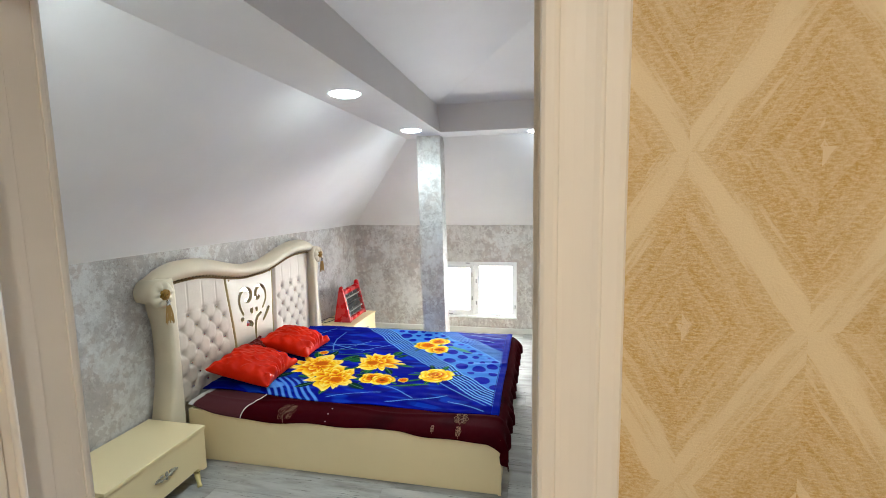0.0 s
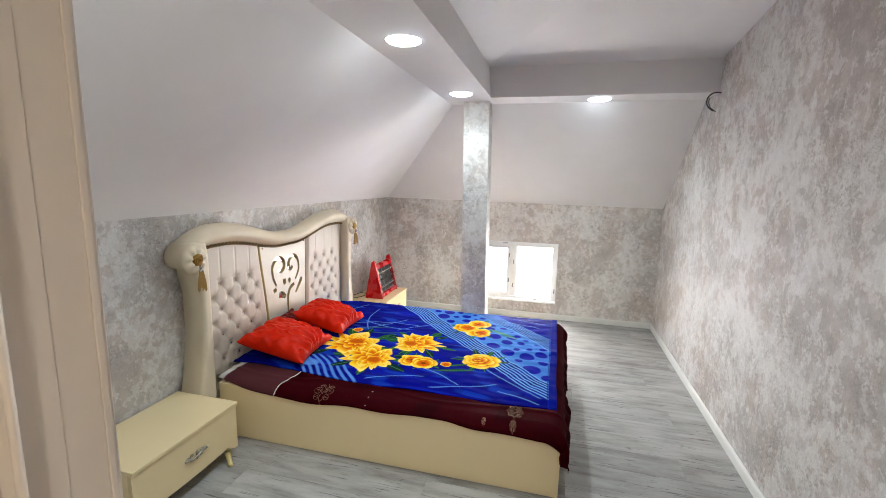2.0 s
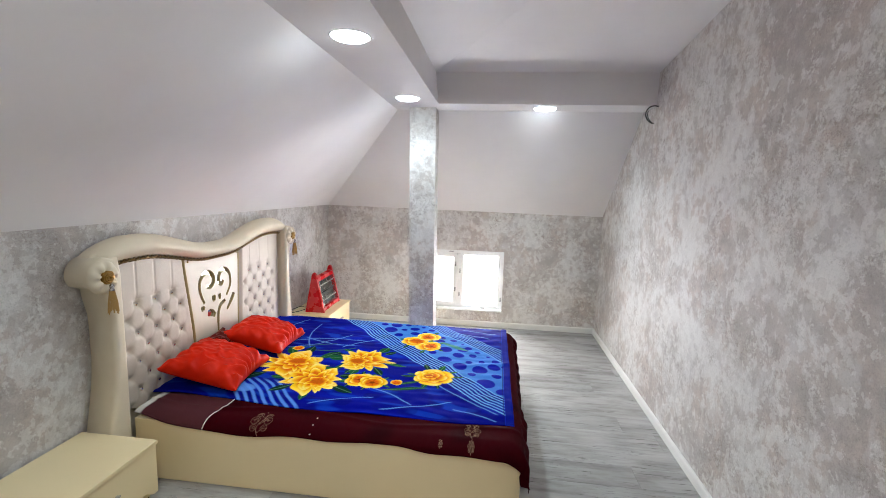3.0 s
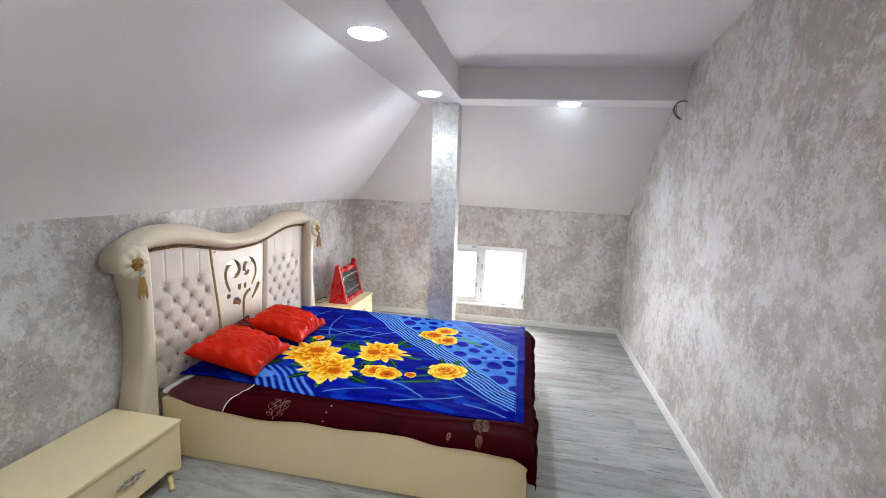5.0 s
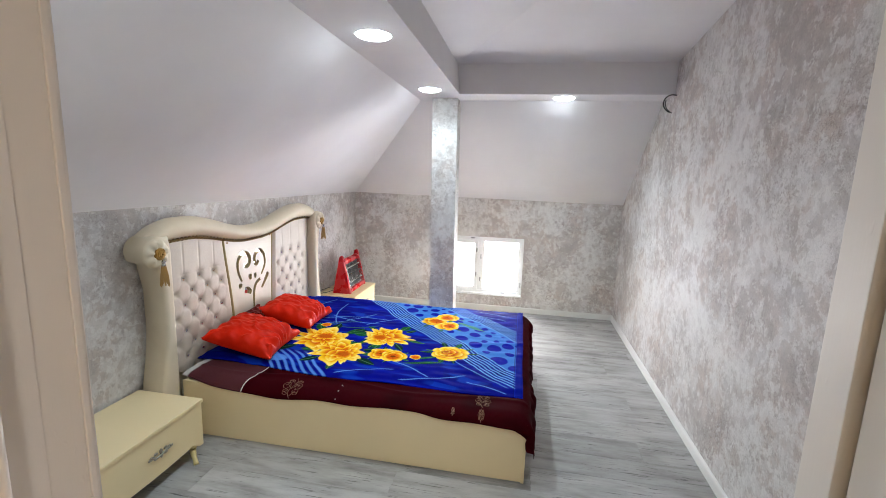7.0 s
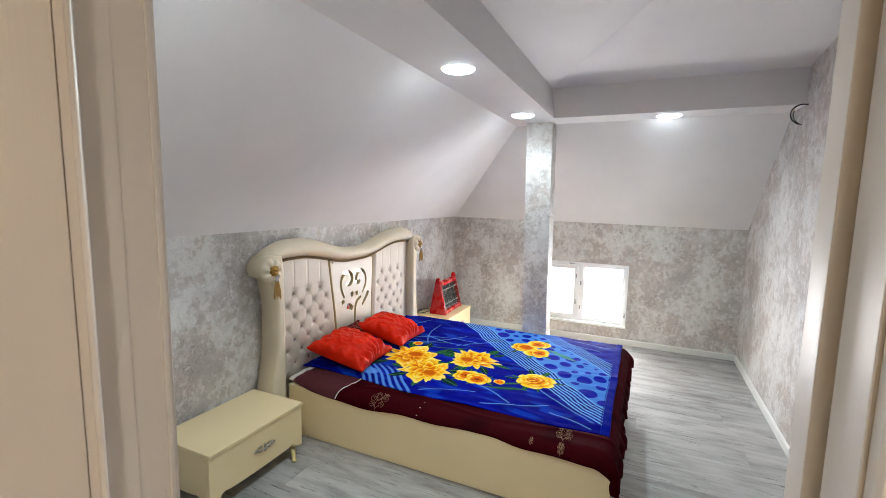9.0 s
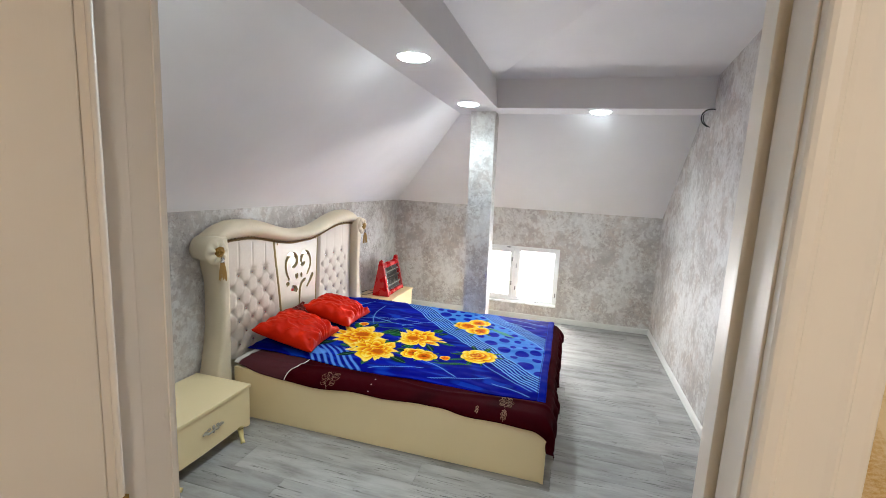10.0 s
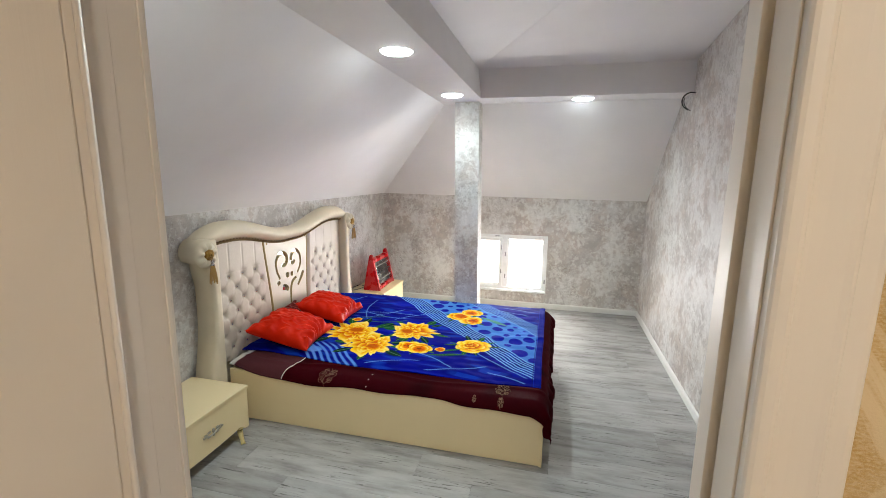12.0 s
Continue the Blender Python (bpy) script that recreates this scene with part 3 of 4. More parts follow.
def tuft(y, z, rows, dy, dz, y_mid, z_top, bottom):
    """Depth of diamond tufting at a place of the panel: 1 at a button, 0 on a cushion."""
    if z > z_top + 0.02:
        a = (y - y_mid) / dy
        near = abs(a - round(a)) * dy
        return 0.10 * math.exp(-((near / 0.006) ** 2)) * ease(0.0, 0.05, z - z_top) + 0.9 * math.exp(-((near / 0.03) ** 2 + ((z - z_top) / 0.03) ** 2))
    row = (z_top - z) / dz
    best, seam = 9.0, 9.0
    for r in (math.floor(row), math.floor(row) + 1):
        off = 0.5 if r % 2 else 0.0
        c = round((y - y_mid) / dy - off) + off
        best = min(best, math.hypot(y - (y_mid + c * dy), z - (z_top - r * dz)))
    a = ((y - y_mid) / dy + row / 2)
    b = ((y - y_mid) / dy - row / 2)
    seam = min(abs(a - round(a)), abs(b - round(b))) * dy
    return 0.80 * math.exp(-((best / 0.022) ** 2)) + 0.13 * math.exp(-((seam / 0.008) ** 2))


def strip_y(z, near):
    """The gilt strips lean outwards towards the crown."""
    return 2.990 - 0.088 * ease(0.45, 1.25, z) if near else 3.468 + 0.026 * ease(0.45, 1.15, z)


def stroke(points, width, n=28):
    """Outline of a tapered brush stroke through points in the panel's plane (a smooth curve)."""
    pts = [Vector(p) for p in points]
    ext = [2 * pts[0] - pts[1]] + pts + [2 * pts[-1] - pts[-2]]
    line = []
    for i in range(n + 1):
        t = i / n * (len(pts) - 1)
        k = min(int(t), len(pts) - 2)
        f = t - k
        p0, p1, p2, p3 = ext[k:k + 4]
        line.append(0.5 * ((2 * p1) + (p2 - p0) * f + (2 * p0 - 5 * p1 + 4 * p2 - p3) * f * f + (3 * p1 - p0 - 3 * p2 + p3) * f ** 3))
    left, right = [], []
    for i, p in enumerate(line):
        way = (line[min(i + 1, n)] - line[max(i - 1, 0)]).normalized()
        side = Vector((-way.y, way.x))
        w = width * (0.55 + 0.45 * math.sin(math.pi * min(1.0, 0.12 + 0.88 * i / n) ** 0.8))
        left.append(p + side * w)
        right.append(p - side * w)
    return left + right[::-1]


def build_bed():
    bed = thing("bed", "cream bed with a tall tufted leather headboard and panelled base", "bed")
    hb = part("headboard", box(-2.295, -2.262, 2.36, 4.08, 0.02, 1.04), LEATHER, bed)

    # padded crown between the two scrolls
    def crown_place(u, v):
        y = BED_C - 0.975 + 1.95 * u
        top, low = crown(y), rope_line(y) - 0.004
        end = math.sqrt(max(0.0, 1 - (max(0.0, abs(y - BED_C) - 0.865) / 0.111) ** 2))
        mid = low + (top - low) * 0.35
        top, low = mid + (top - mid) * end, mid + (low - mid) * end
        if v < 0.72:
            a = v / 0.72 * math.pi * 0.86
            bulge = (0.075 * math.sin(a) + 0.012) * (0.3 + 0.7 * end)
            return (-2.245 + bulge, y, low + (top - low) * (1 - math.cos(a)) / 1.905)
        k = (v - 0.72) / 0.28
        a = math.pi * 0.86
        return (-2.245 + (0.075 * math.sin(a) + 0.012) * (1 - k) - 0.05 * k, y, low + (top - low) * (1 - math.cos(a)) / 1.905 + 0.01 * math.sin(math.pi * k) - 0.012 * k)

    part("crown", sheet(110, 22, crown_place), LEATHER, hb, smooth=True)

    # scrolled posts
    for side in (-1, 1):
        tuck = 0.020 if side < 0 else 0.0
        edge = [(0.937 - tuck + 0.10 * (1 - ease(0.0, 0.72, z)) + 0.03 * ease(0.88, 1.05, z), z) for z in (1.05 * i / 24 for i in range(25))]
        cy, cz, r = 0.952 - 0.7 * tuck, 1.125, 0.082
        arc = [(cy + r * math.cos(a), cz + r * math.sin(a)) for a in (radians(-38 + 150 * i / 20) for i in range(21))]
        inner = [(d - tuck, z) for d, z in ((0.885, 1.20), (0.872, 1.12), (0.87, 0.8), (0.872, 0.4), (0.874, 0.0))]
        poly = [(-2.285, BED_C + side * d, z) for d, z in edge + arc + inner]
        bm = slab(poly, (0.145, 0, 0))
        front = [e for e in bm.edges if all(v.co.x > -2.145 for v in e.verts) and len(e.link_faces) == 2]
        bmesh.ops.bevel(bm, geom=front, offset=0.024, segments=5, affect="EDGES", profile=0.55)
        part("post", bm, LEATHER, hb, smooth=True)
        # gathered cap, rosette and tassel
        yc, zc = BED_C + side * 0.962, 1.118
        bm = bmesh.new()
        n = 64
        rings = []
        for r, x in ((0.080, -2.148), (0.079, -2.136), (0.068, -2.124), (0.048, -2.117), (0.024, -2.122), (0.012, -2.126)):
            rings.append([bm.verts.new((x + 0.008 * math.copysign(abs(math.sin(7 * a)) ** 0.6, math.sin(7 * a)) * max(0.0, 1 - abs(r - 0.045) / 0.045), yc + r * math.cos(a), zc + r * math.sin(a))) for a in (2 * math.pi * k / n for k in range(n))])
        for a, b in zip(rings, rings[1:]):
            for k in range(n):
                bm.faces.new((a[k], a[(k + 1) % n], b[(k + 1) % n], b[k]))
        bm.faces.new(rings[-1])
        part("gathered_cap", bm, LEATHER, hb, "gathered leather cap", smooth=True)
        bm = tube([(-2.112 + 0.006 * math.cos(k / 40 * 1.5), yc + (0.006 + 0.025 * k / 60) * math.cos(k * 0.33), zc + (0.006 + 0.025 * k / 60) * math.sin(k * 0.33)) for k in range(61)], 0.0055, 6)
        disc((-2.118, yc, zc), (1, 0, 0), 0.033, 0.012, 24, 0.003, bm)
        part("rosette", bm, BRASS, hb, "spiral brass rosette", smooth=True)
        yt = yc + 0.010
        bm = ball((-2.108, yt, zc - 0.044), 0.012)
        ball((-2.108, yt, zc - 0.062), 0.012, (1, 1, 0.8), bm)
        part("tassel_knob", bm, STEEL, hb, smooth=True)
        bm = None
        rnd = random.Random(5)
        for k in range(26):
            a, r = 2 * math.pi * k / 26, 0.010
            end = 0.015 + 0.008 * rnd.random()
            lo = zc - 0.155 - 0.025 * rnd.random()
            bm = tube([(-2.108 + r * math.cos(a), yt + r * math.sin(a), zc - 0.066), (-2.108 + end * 0.8 * math.cos(a), yt + end * 0.9 * math.sin(a), (zc - 0.07 + lo) / 2), (-2.108 + end * math.cos(a), yt + end * math.sin(a), lo)], 0.0022, 4, bm)
        part("tassel", bm, FRINGE, hb, "gold thread tassel")

    # gilt rope: two strands wound round each other
    bm = None
    for phase in (0.0, math.pi):
        pts = []
        for k in range(420):
            y = BED_C - 0.872 + 1.744 * k / 419
            a = k * 0.42 + phase
            pts.append((-2.208 + 0.0065 * math.cos(a), y, rope_line(y) - 0.010 + 0.0065 * math.sin(a)))
        bm = tube(pts, 0.0052, 6, bm)
    part("rope_trim", bm, ROPE, hb, "twisted gilt rope", smooth=True)
    for near in (True, False):
        top_z = rope_line(strip_y(1.09, near)) - 0.008
        bm = sheet(20, 6, lambda u, v: (-2.234 + 0.013 * math.sin(math.pi * v), strip_y(0.36 + (top_z - 0.36) * u, near) + 0.009 * (2 * v - 1), 0.36 + (top_z - 0.36) * u))
        part("gilt_strip", bm, OLIVE, hb, smooth=True)
        y = strip_y(1.06, near)
        part("stud", ball((-2.222, y + (0.028 if near else -0.028), top_z - 0.03), 0.007, (0.6, 1, 1)), BRASS, hb)

    # two tufted panels with crystal buttons
    for y0, y1 in ((2.372, 2.978), (3.502, 4.108)):
        near = y0 < BED_C
        mid, dy, dz, ztop = (2.6575, 0.1325, 0.081, 0.912) if near else (3.767, 0.141, 0.0815, 0.898)

        def place(u, v, y0=y0, y1=y1, mid=mid, near=near):
            z = 0.34 + (rope_line(y0 + (y1 - y0) * u) - 0.344) * v
            a, b = (y0, strip_y(z, True) - 0.004) if near else (strip_y(z, False) + 0.004, y1)
            y = a + (b - a) * u
            edge = min(1.0, min(u, 1 - u) / 0.06)
            deep = tuft(y, z, 6, dy, dz, mid, ztop, 0.34) * (1 - ease(0.20, 0.255, abs(y - mid)))
            return (-2.248 + 0.034 * edge ** 0.5 - 0.023 * min(1.0, deep), y, z)

        panel = part("tufted_panel", sheet(96, 112, place), SATIN, hb, "pale padded panel with diamond tufting", smooth=True)
        for r in range(7):
            off = 0.5 if r % 2 else 0.0
            for c in range(-3, 4):
                y = mid + (c + off) * dy
                if abs(y - mid) < 0.21 and not (abs(y - mid) > 0.19 and (y < mid) == (mid < BED_C)):
                    part("button", ball((-2.221, y, ztop - r * dz), 0.0085, (0.7, 1, 1), None, 8, 6), CRYSTAL, panel)

    # fretwork panel with a mirror behind it
    y0, y1 = strip_y(1.09, True), strip_y(1.09, False)
    n = 14
    outline = [(strip_y(z, True), z) for z in (0.95, 0.8, 0.65, 0.5, 0.34)] + [(strip_y(z, False), z) for z in (0.34, 0.5, 0.65, 0.8, 0.95)] + [(y1 + (y0 - y1) * k / n, rope_line(y1 + (y0 - y1) * k / n) - 0.014) for k in range(n + 1)]
    fret = part("fret_panel", slab([(-2.242, y, z) for y, z in outline], (0.016, 0, 0)), IVORY, hb, "cream board with cut-out scrolls")
    strokes = [
        ([(3.120, 0.878), (3.155, 0.866), (3.188, 0.888), (3.190, 0.935), (3.145, 0.968), (3.088, 0.962), (3.048, 0.910), (3.055, 0.835), (3.090, 0.765)], 0.018),
        ([(3.302, 0.884), (3.282, 0.864), (3.258, 0.872), (3.250, 0.912), (3.280, 0.955), (3.335, 0.960), (3.378, 0.915), (3.384, 0.840), (3.335, 0.768)], 0.017),
        ([(3.190, 0.800), (3.192, 0.775), (3.196, 0.755)], 0.020),
        ([(3.252, 0.795), (3.256, 0.775), (3.254, 0.755)], 0.016),
        ([(3.318, 0.735), (3.262, 0.712), (3.236, 0.665), (3.230, 0.600), (3.228, 0.530)], 0.015),
        ([(3.425, 0.765), (3.395, 0.725), (3.335, 0.660)], 0.018),
        ([(3.055, 0.728), (3.075, 0.735), (3.092, 0.728)], 0.018),
        ([(3.120, 0.690), (3.165, 0.680), (3.200, 0.655)], 0.026),
    ]
    for pts, width in strokes:
        cut = part("cut", slab([(-2.25, p.x, p.y) for p in stroke(pts, width)], (0.05, 0, 0)), OLIVE)
        mod = fret.modifiers.new("cut", "BOOLEAN")
        mod.operation, mod.object, mod.solver = "DIFFERENCE", cut, "EXACT"
        shaped = bpy.data.meshes.new_from_object(fret.evaluated_get(bpy.context.evaluated_depsgraph_get()))
        fret.modifiers.clear()
        if sum(p.area for p in shaped.polygons) > 0.5 * sum(p.area for p in fret.data.polygons):
            fret.data = shaped
        bpy.data.objects.remove(cut)
    if len(fret.data.materials) < 2:
        fret.data.materials.append(OLIVE)
    for p in fret.data.polygons:
        inside = 0.36 < p.center.z < 1.0 and y0 + 0.02 < p.center.y < y1 - 0.02
        p.material_index = 1 if inside and abs(p.normal.x) < 0.5 else 0
    part("mirror", box(-2.252, -2.244, 3.0, 3.45, 0.36, 1.03), MIRROR, hb, "mirror behind the fretwork")

    # base boards
    for name, b in (("side_board", (BED_X0, BED_X1, BED_Y0, BED_Y0 + 0.022)), ("side_board", (BED_X0, BED_X1, BED_Y1 - 0.022, BED_Y1)), ("foot_board", (BED_X1 - 0.022, BED_X1, BED_Y0 + 0.022, BED_Y1 - 0.022)), ("head_board", (BED_X0, BED_X0 + 0.022, BED_Y0 + 0.022, BED_Y1 - 0.022))):
        part(name, box(*b, 0.002, BOARD_TOP, 0.002), CREAM, bed)
    part("corner_post", box(BED_X1 - 0.012, BED_X1 + 0.006, BED_Y0 - 0.006, BED_Y0 + 0.03, 0.0, BOARD_TOP, 0.003), CREAM, bed)
    part("slat_deck", box(BED_X0 + 0.022, BED_X1 - 0.022, BED_Y0 + 0.022, BED_Y1 - 0.022, 0.20, 0.215), CREAM, bed)


build_bed()
tagged(part("mattress", box(-2.155, BED_X1 - 0.06, BED_Y0 + 0.075, BED_Y1 - 0.03, 0.216, MATTRESS_TOP - 0.008, 0.05, 4), WHITE_CLOTH, smooth=True), "white mattress under the covers on the bed", "mattress")


# ---- bedding ----
def wave(x, y, s=1.0):
    return noise.noise(Vector((x * s, y * s, 0.37)))


def printed(ob, colour):
    """Stores the cloth's print, colour(flat x, flat y), on the corners of its weave."""
    me = ob.data
    flat = np.array([v for v in me["flat"]]).reshape(-1, 2)
    rgb = colour(flat[:, 0], flat[:, 1])
    col = me.color_attributes.new("print", "FLOAT_COLOR", "POINT")
    col.data.foreach_set("color", np.concatenate([rgb, np.ones((len(rgb), 1))], 1).astype(np.float32).ravel())
    del me["flat"]


def cloth(name, x0, x1, y0, y1, step, place, material, thickness):
    """A grid of cloth whose flat places are mapped by place(x, y); it has a hem's thickness."""
    nu, nv = int((x1 - x0) / step), int((y1 - y0) / step)
    xs, ys = np.linspace(x0, x1, nu + 1), np.linspace(y0, y1, nv + 1)
    verts = [place(x, y) for x in xs for y in ys]
    faces = [(i * (nv + 1) + j, (i + 1) * (nv + 1) + j, (i + 1) * (nv + 1) + j + 1, i * (nv + 1) + j + 1) for i in range(nu) for j in range(nv)]
    me = bpy.data.meshes.new(name)
    me.from_pydata(verts, [], faces)
    me.materials.append(material)
    me.polygons.foreach_set("use_smooth", [True] * len(faces))
    ob = new(name, me)
    gx, gy = np.meshgrid(xs, ys, indexing="ij")
    me["flat"] = np.stack([gx.ravel(), gy.ravel()], 1).ravel().tolist()
    solid = ob.modifiers.new("hem", "SOLIDIFY")
    solid.thickness, solid.offset = thickness, -1
    return ob


def smooth_np(a, b, x):
    t = np.clip((x - a) / (b - a), 0, 1)
    return t * t * (3 - 2 * t)


def blend(rgb, mask, col):
    return rgb * (1 - mask[:, None]) + np.array(lin(*col)[:3]) * mask[:, None]


def ripple(x, y, sx, sy, seed):
    """Smooth unevenness from a few sines."""
    r = random.Random(seed)
    out = np.zeros_like(x)
    for k in range(6):
        a, f = r.uniform(0, 6.28), r.uniform(0.6, 1.8)
        out += np.sin(f * (x * sx * math.cos(a) + y * sy * math.sin(a)) + r.uniform(0, 6.28))
    return out / 6


def bloom(rgb, x, y, cx, cy, size, petals, turn, layers=3):
    """A yellow printed bloom: rings of uneven petals, amber towards the heart; large ones are spiky, small ones round."""
    spiky = size > 0.15
    bx = x - cx + 0.15 * size * ripple(x, y, 1.7 / size, 1.7 / size, int(turn * 10) + 40)
    by = y - cy + 0.13 * size * ripple(x, y, 1.7 / size, 1.7 / size, int(turn * 10) + 60)
    for k in range(layers):
        dx, dy = bx - 0.09 * k * size * math.cos(turn * 5), by - 0.09 * k * size * math.sin(turn * 5)
        r, th = np.hypot(dx, dy) / size, np.arctan2(dy, dx)
        s = 1.0 - (0.20 if spiky else 0.26) * k
        n = max(5, petals - k)
        ph = ((th + turn + 0.9 * k + 0.22 * np.sin(2 * th + turn + k) + 0.10 * np.sin(5 * th)) / (2 * math.pi) * n) % n
        idx = np.round(ph) % n
        f = np.abs(ph - np.round(ph)) * 2
        odd = np.sin(idx * 12.9898 + 78.2 * turn + 37 * k) * 43758.5453
        odd = odd - np.floor(odd)
        reach = s * (0.52 + (0.28 + 0.34 * odd) * (1 - f) ** 0.75) if spiky else s * (0.74 + (0.14 + 0.14 * odd) * np.sqrt(np.clip(1 - f * f, 0, 1)))
        inside = smooth_np(0.0, 0.035, reach - r)
        t = np.clip(r / reach, 0, 1)
        rgb = blend(rgb, inside, (222, 106, 3))
        rgb = blend(rgb, inside * smooth_np(0.36 + 0.28 * odd, 0.84, t - 0.10 * f), (244, 160, 4))
        rgb = blend(rgb, inside * smooth_np(0.60, 0.97, t - 0.10 * f + 0.16 * odd), (252, 204, 22))
        rgb = blend(rgb, inside * smooth_np(0.80, 1.0, t + 0.08 * odd) * smooth_np(0.7, 0.1, f) * 0.65, (255, 240, 150))
        rgb = blend(rgb, inside * smooth_np(0.62, 0.98, f) * smooth_np(1.0, 0.55, t) * 0.9, (156, 48, 2))
        streak = 0.5 + 0.5 * np.sin(ph * 2 * math.pi * 3 + 4 * t)
        rgb = blend(rgb, inside * 0.6 * streak * smooth_np(0.95, 0.35, t), (222, 84, 2))
    if size > 0.07:
        heart = smooth_np(0.17, 0.08, np.hypot(dx / 1.5, dy) / size)
        rgb = blend(rgb, heart * (0.9 if not spiky else 0.7), (120, 50, 4) if size < 0.11 else (190, 84, 4))
    return rgb


def leaf(rgb, x, y, cx, cy, length, width, angle, col=(16, 74, 44)):
    c, s = math.cos(angle), math.sin(angle)
    u, v = ((x - cx) * c + (y - cy) * s) / length, (-(x - cx) * s + (y - cy) * c)
    half = width * np.clip(1 - (2 * u - 1) ** 2, 0, 1) ** 0.8
    m = smooth_np(0.0, 0.006, half - np.abs(v)) * (u > 0) * (u < 1)
    rgb = blend(rgb, m, col)
    return blend(rgb, m * smooth_np(0.004, 0.001, np.abs(v)) * 0.7, (92, 150, 96))


def twig(rgb, x, y, a, b, bend, width, col, strength=1.0):
    """A thin printed line from a to b, bowed sideways by bend."""
    a, b = np.array(a), np.array(b)
    length = np.hypot(*(b - a))
    d = (b - a) / length
    u, v = ((x - a[0]) * d[0] + (y - a[1]) * d[1]) / length, -(x - a[0]) * d[1] + (y - a[1]) * d[0]
    v = v - bend * np.sin(np.pi * np.clip(u, 0, 1))
    return blend(rgb, strength * smooth_np(width, width * 0.4, np.abs(v)) * smooth_np(0, 0.06, u) * smooth_np(1, 0.94, u), col)


def blanket_print(x, y):
    deep, pale = (0, 8, 128), (116, 180, 232)
    rgb = np.tile(np.array(lin(*deep)[:3]), (len(x), 1))
    cloud = smooth_np(0.05, 0.5, ripple(x, y, 5, 22, 3))
    rgb = blend(rgb, cloud * 0.5, (2, 34, 184))
    rgb = blend(rgb, smooth_np(0.1, 0.6, ripple(x, y, 3, 7, 21)) * 0.6, (2, 8, 104))
    rgb = blend(rgb, smooth_np(0.15, 0.4, ripple(x, y, 16, 60, 33)) * 0.4, (16, 76, 198))
    rgb = blend(rgb, smooth_np(0.2, 0.4, ripple(x, y, 24, 40, 35)) * 0.35, (1, 6, 84))
    along, across = 0.685 * x - 0.729 * y, 0.729 * x + 0.685 * y
    across = across + 0.012 * np.sin(along * 7) + 0.006 * np.sin(along * 19 + 1)
    # pale field with dark ovals between the two striped bands
    field = smooth_np(1.80, 1.82, across) * smooth_np(2.20, 2.18, across)
    rgb = blend(rgb, field, (64, 126, 206))
    rgb = blend(rgb, field * smooth_np(0.1, 0.5, ripple(x, y, 9, 9, 8)) * 0.5, (58, 112, 206))
    for row, (c, r0, gap) in enumerate(((1.865, 0.054, 0.152), (1.972, 0.047, 0.140), (2.065, 0.038, 0.122), (2.14, 0.026, 0.10))):
        k = np.round((along - 0.05 * row) / gap)
        size = r0 * (0.78 + 0.30 * np.sin(k * 2.3 + row))
        du, dv = along - (k * gap + 0.05 * row), across - c - 0.012 * np.sin(k * 1.7)
        rgb = blend(rgb, smooth_np(1.06, 0.94, np.hypot(du / (size * 1.15), dv / size)), (4, 18, 150))
    for lo, hi, n in ((1.645, 1.82, 7), (2.175, 2.32, 6)):
        f = (across - lo) / (hi - lo) * n
        line = smooth_np(0.25, 0.13, np.abs(f - np.floor(f) - 0.5)) * (f > 0) * (f < n)
        rgb = blend(rgb, line * (0.95 if lo < 2 else 0.8), pale)
    near = smooth_np(2.86, 2.80, y) * smooth_np(-1.9, -1.86, x) * smooth_np(-1.30, -1.36, x)
    f = (across - 0.50) / 0.30 * 7
    line = smooth_np(0.30, 0.14, np.abs(f - np.floor(f) - 0.5)) * (f > 0) * (f < 7) * near
    rgb = blend(rgb, line * 0.9, (86, 142, 226))
    rgb = blend(rgb, near * smooth_np(0.055, 0.04, np.hypot((x + 1.74) / 1.6, y - 2.70)) * 0.8, (92, 150, 228))
    for a, b, bend in (((-1.9, 3.5), (-1.25, 3.62), 0.05), ((-1.85, 3.35), (-1.4, 3.75), -0.06), ((-1.62, 3.4), (-1.75, 3.95), 0.05), ((-1.4, 3.45), (-1.1, 3.72), 0.03), ((-1.05, 2.88), (-0.72, 2.68), 0.02), ((-1.3, 2.62), (-0.95, 2.74), 0.02), ((-0.62, 2.96), (-0.24, 2.66), 0.0), ((-2.05, 3.62), (-1.9, 4.05), 0.02), ((-0.9, 2.62), (-0.5, 2.78), -0.02), ((-0.5, 2.70), (-0.25, 2.60), 0.01), ((-1.3, 3.5), (-1.75, 3.62), 0.04), ((-0.62, 3.95), (-0.3, 3.85), 0.01), ((-0.55, 4.05), (-0.25, 3.98), -0.01)):
        rgb = twig(rgb, x, y, a, b, bend, 0.006, (96, 150, 214), 0.85)
    for a, b, bend in (((-1.7, 3.38), (-1.45, 3.52), 0.02), ((-1.6, 3.36), (-1.28, 3.46), -0.03)):
        rgb = twig(rgb, x, y, a, b, bend, 0.010, (52, 96, 92), 0.9)
    rnd = random.Random(11)
    flowers = ((-1.60, 3.09, 0.26, 10, 0.3, 4), (-1.385, 2.925, 0.215, 9, 1.1, 4), (-1.15, 3.26, 0.215, 10, 0.7, 4), (-1.10, 2.947, 0.098, 5, 0.2, 2), (-1.01, 2.932, 0.095, 5, 1.0, 2),
               (-0.66, 3.067, 0.135, 6, 0.5, 4), (-0.892, 3.69, 0.115, 5, 0.1, 2), (-0.79, 3.81, 0.105, 5, 0.8, 2), (-0.762, 3.595, 0.105, 5, 1.4, 2))
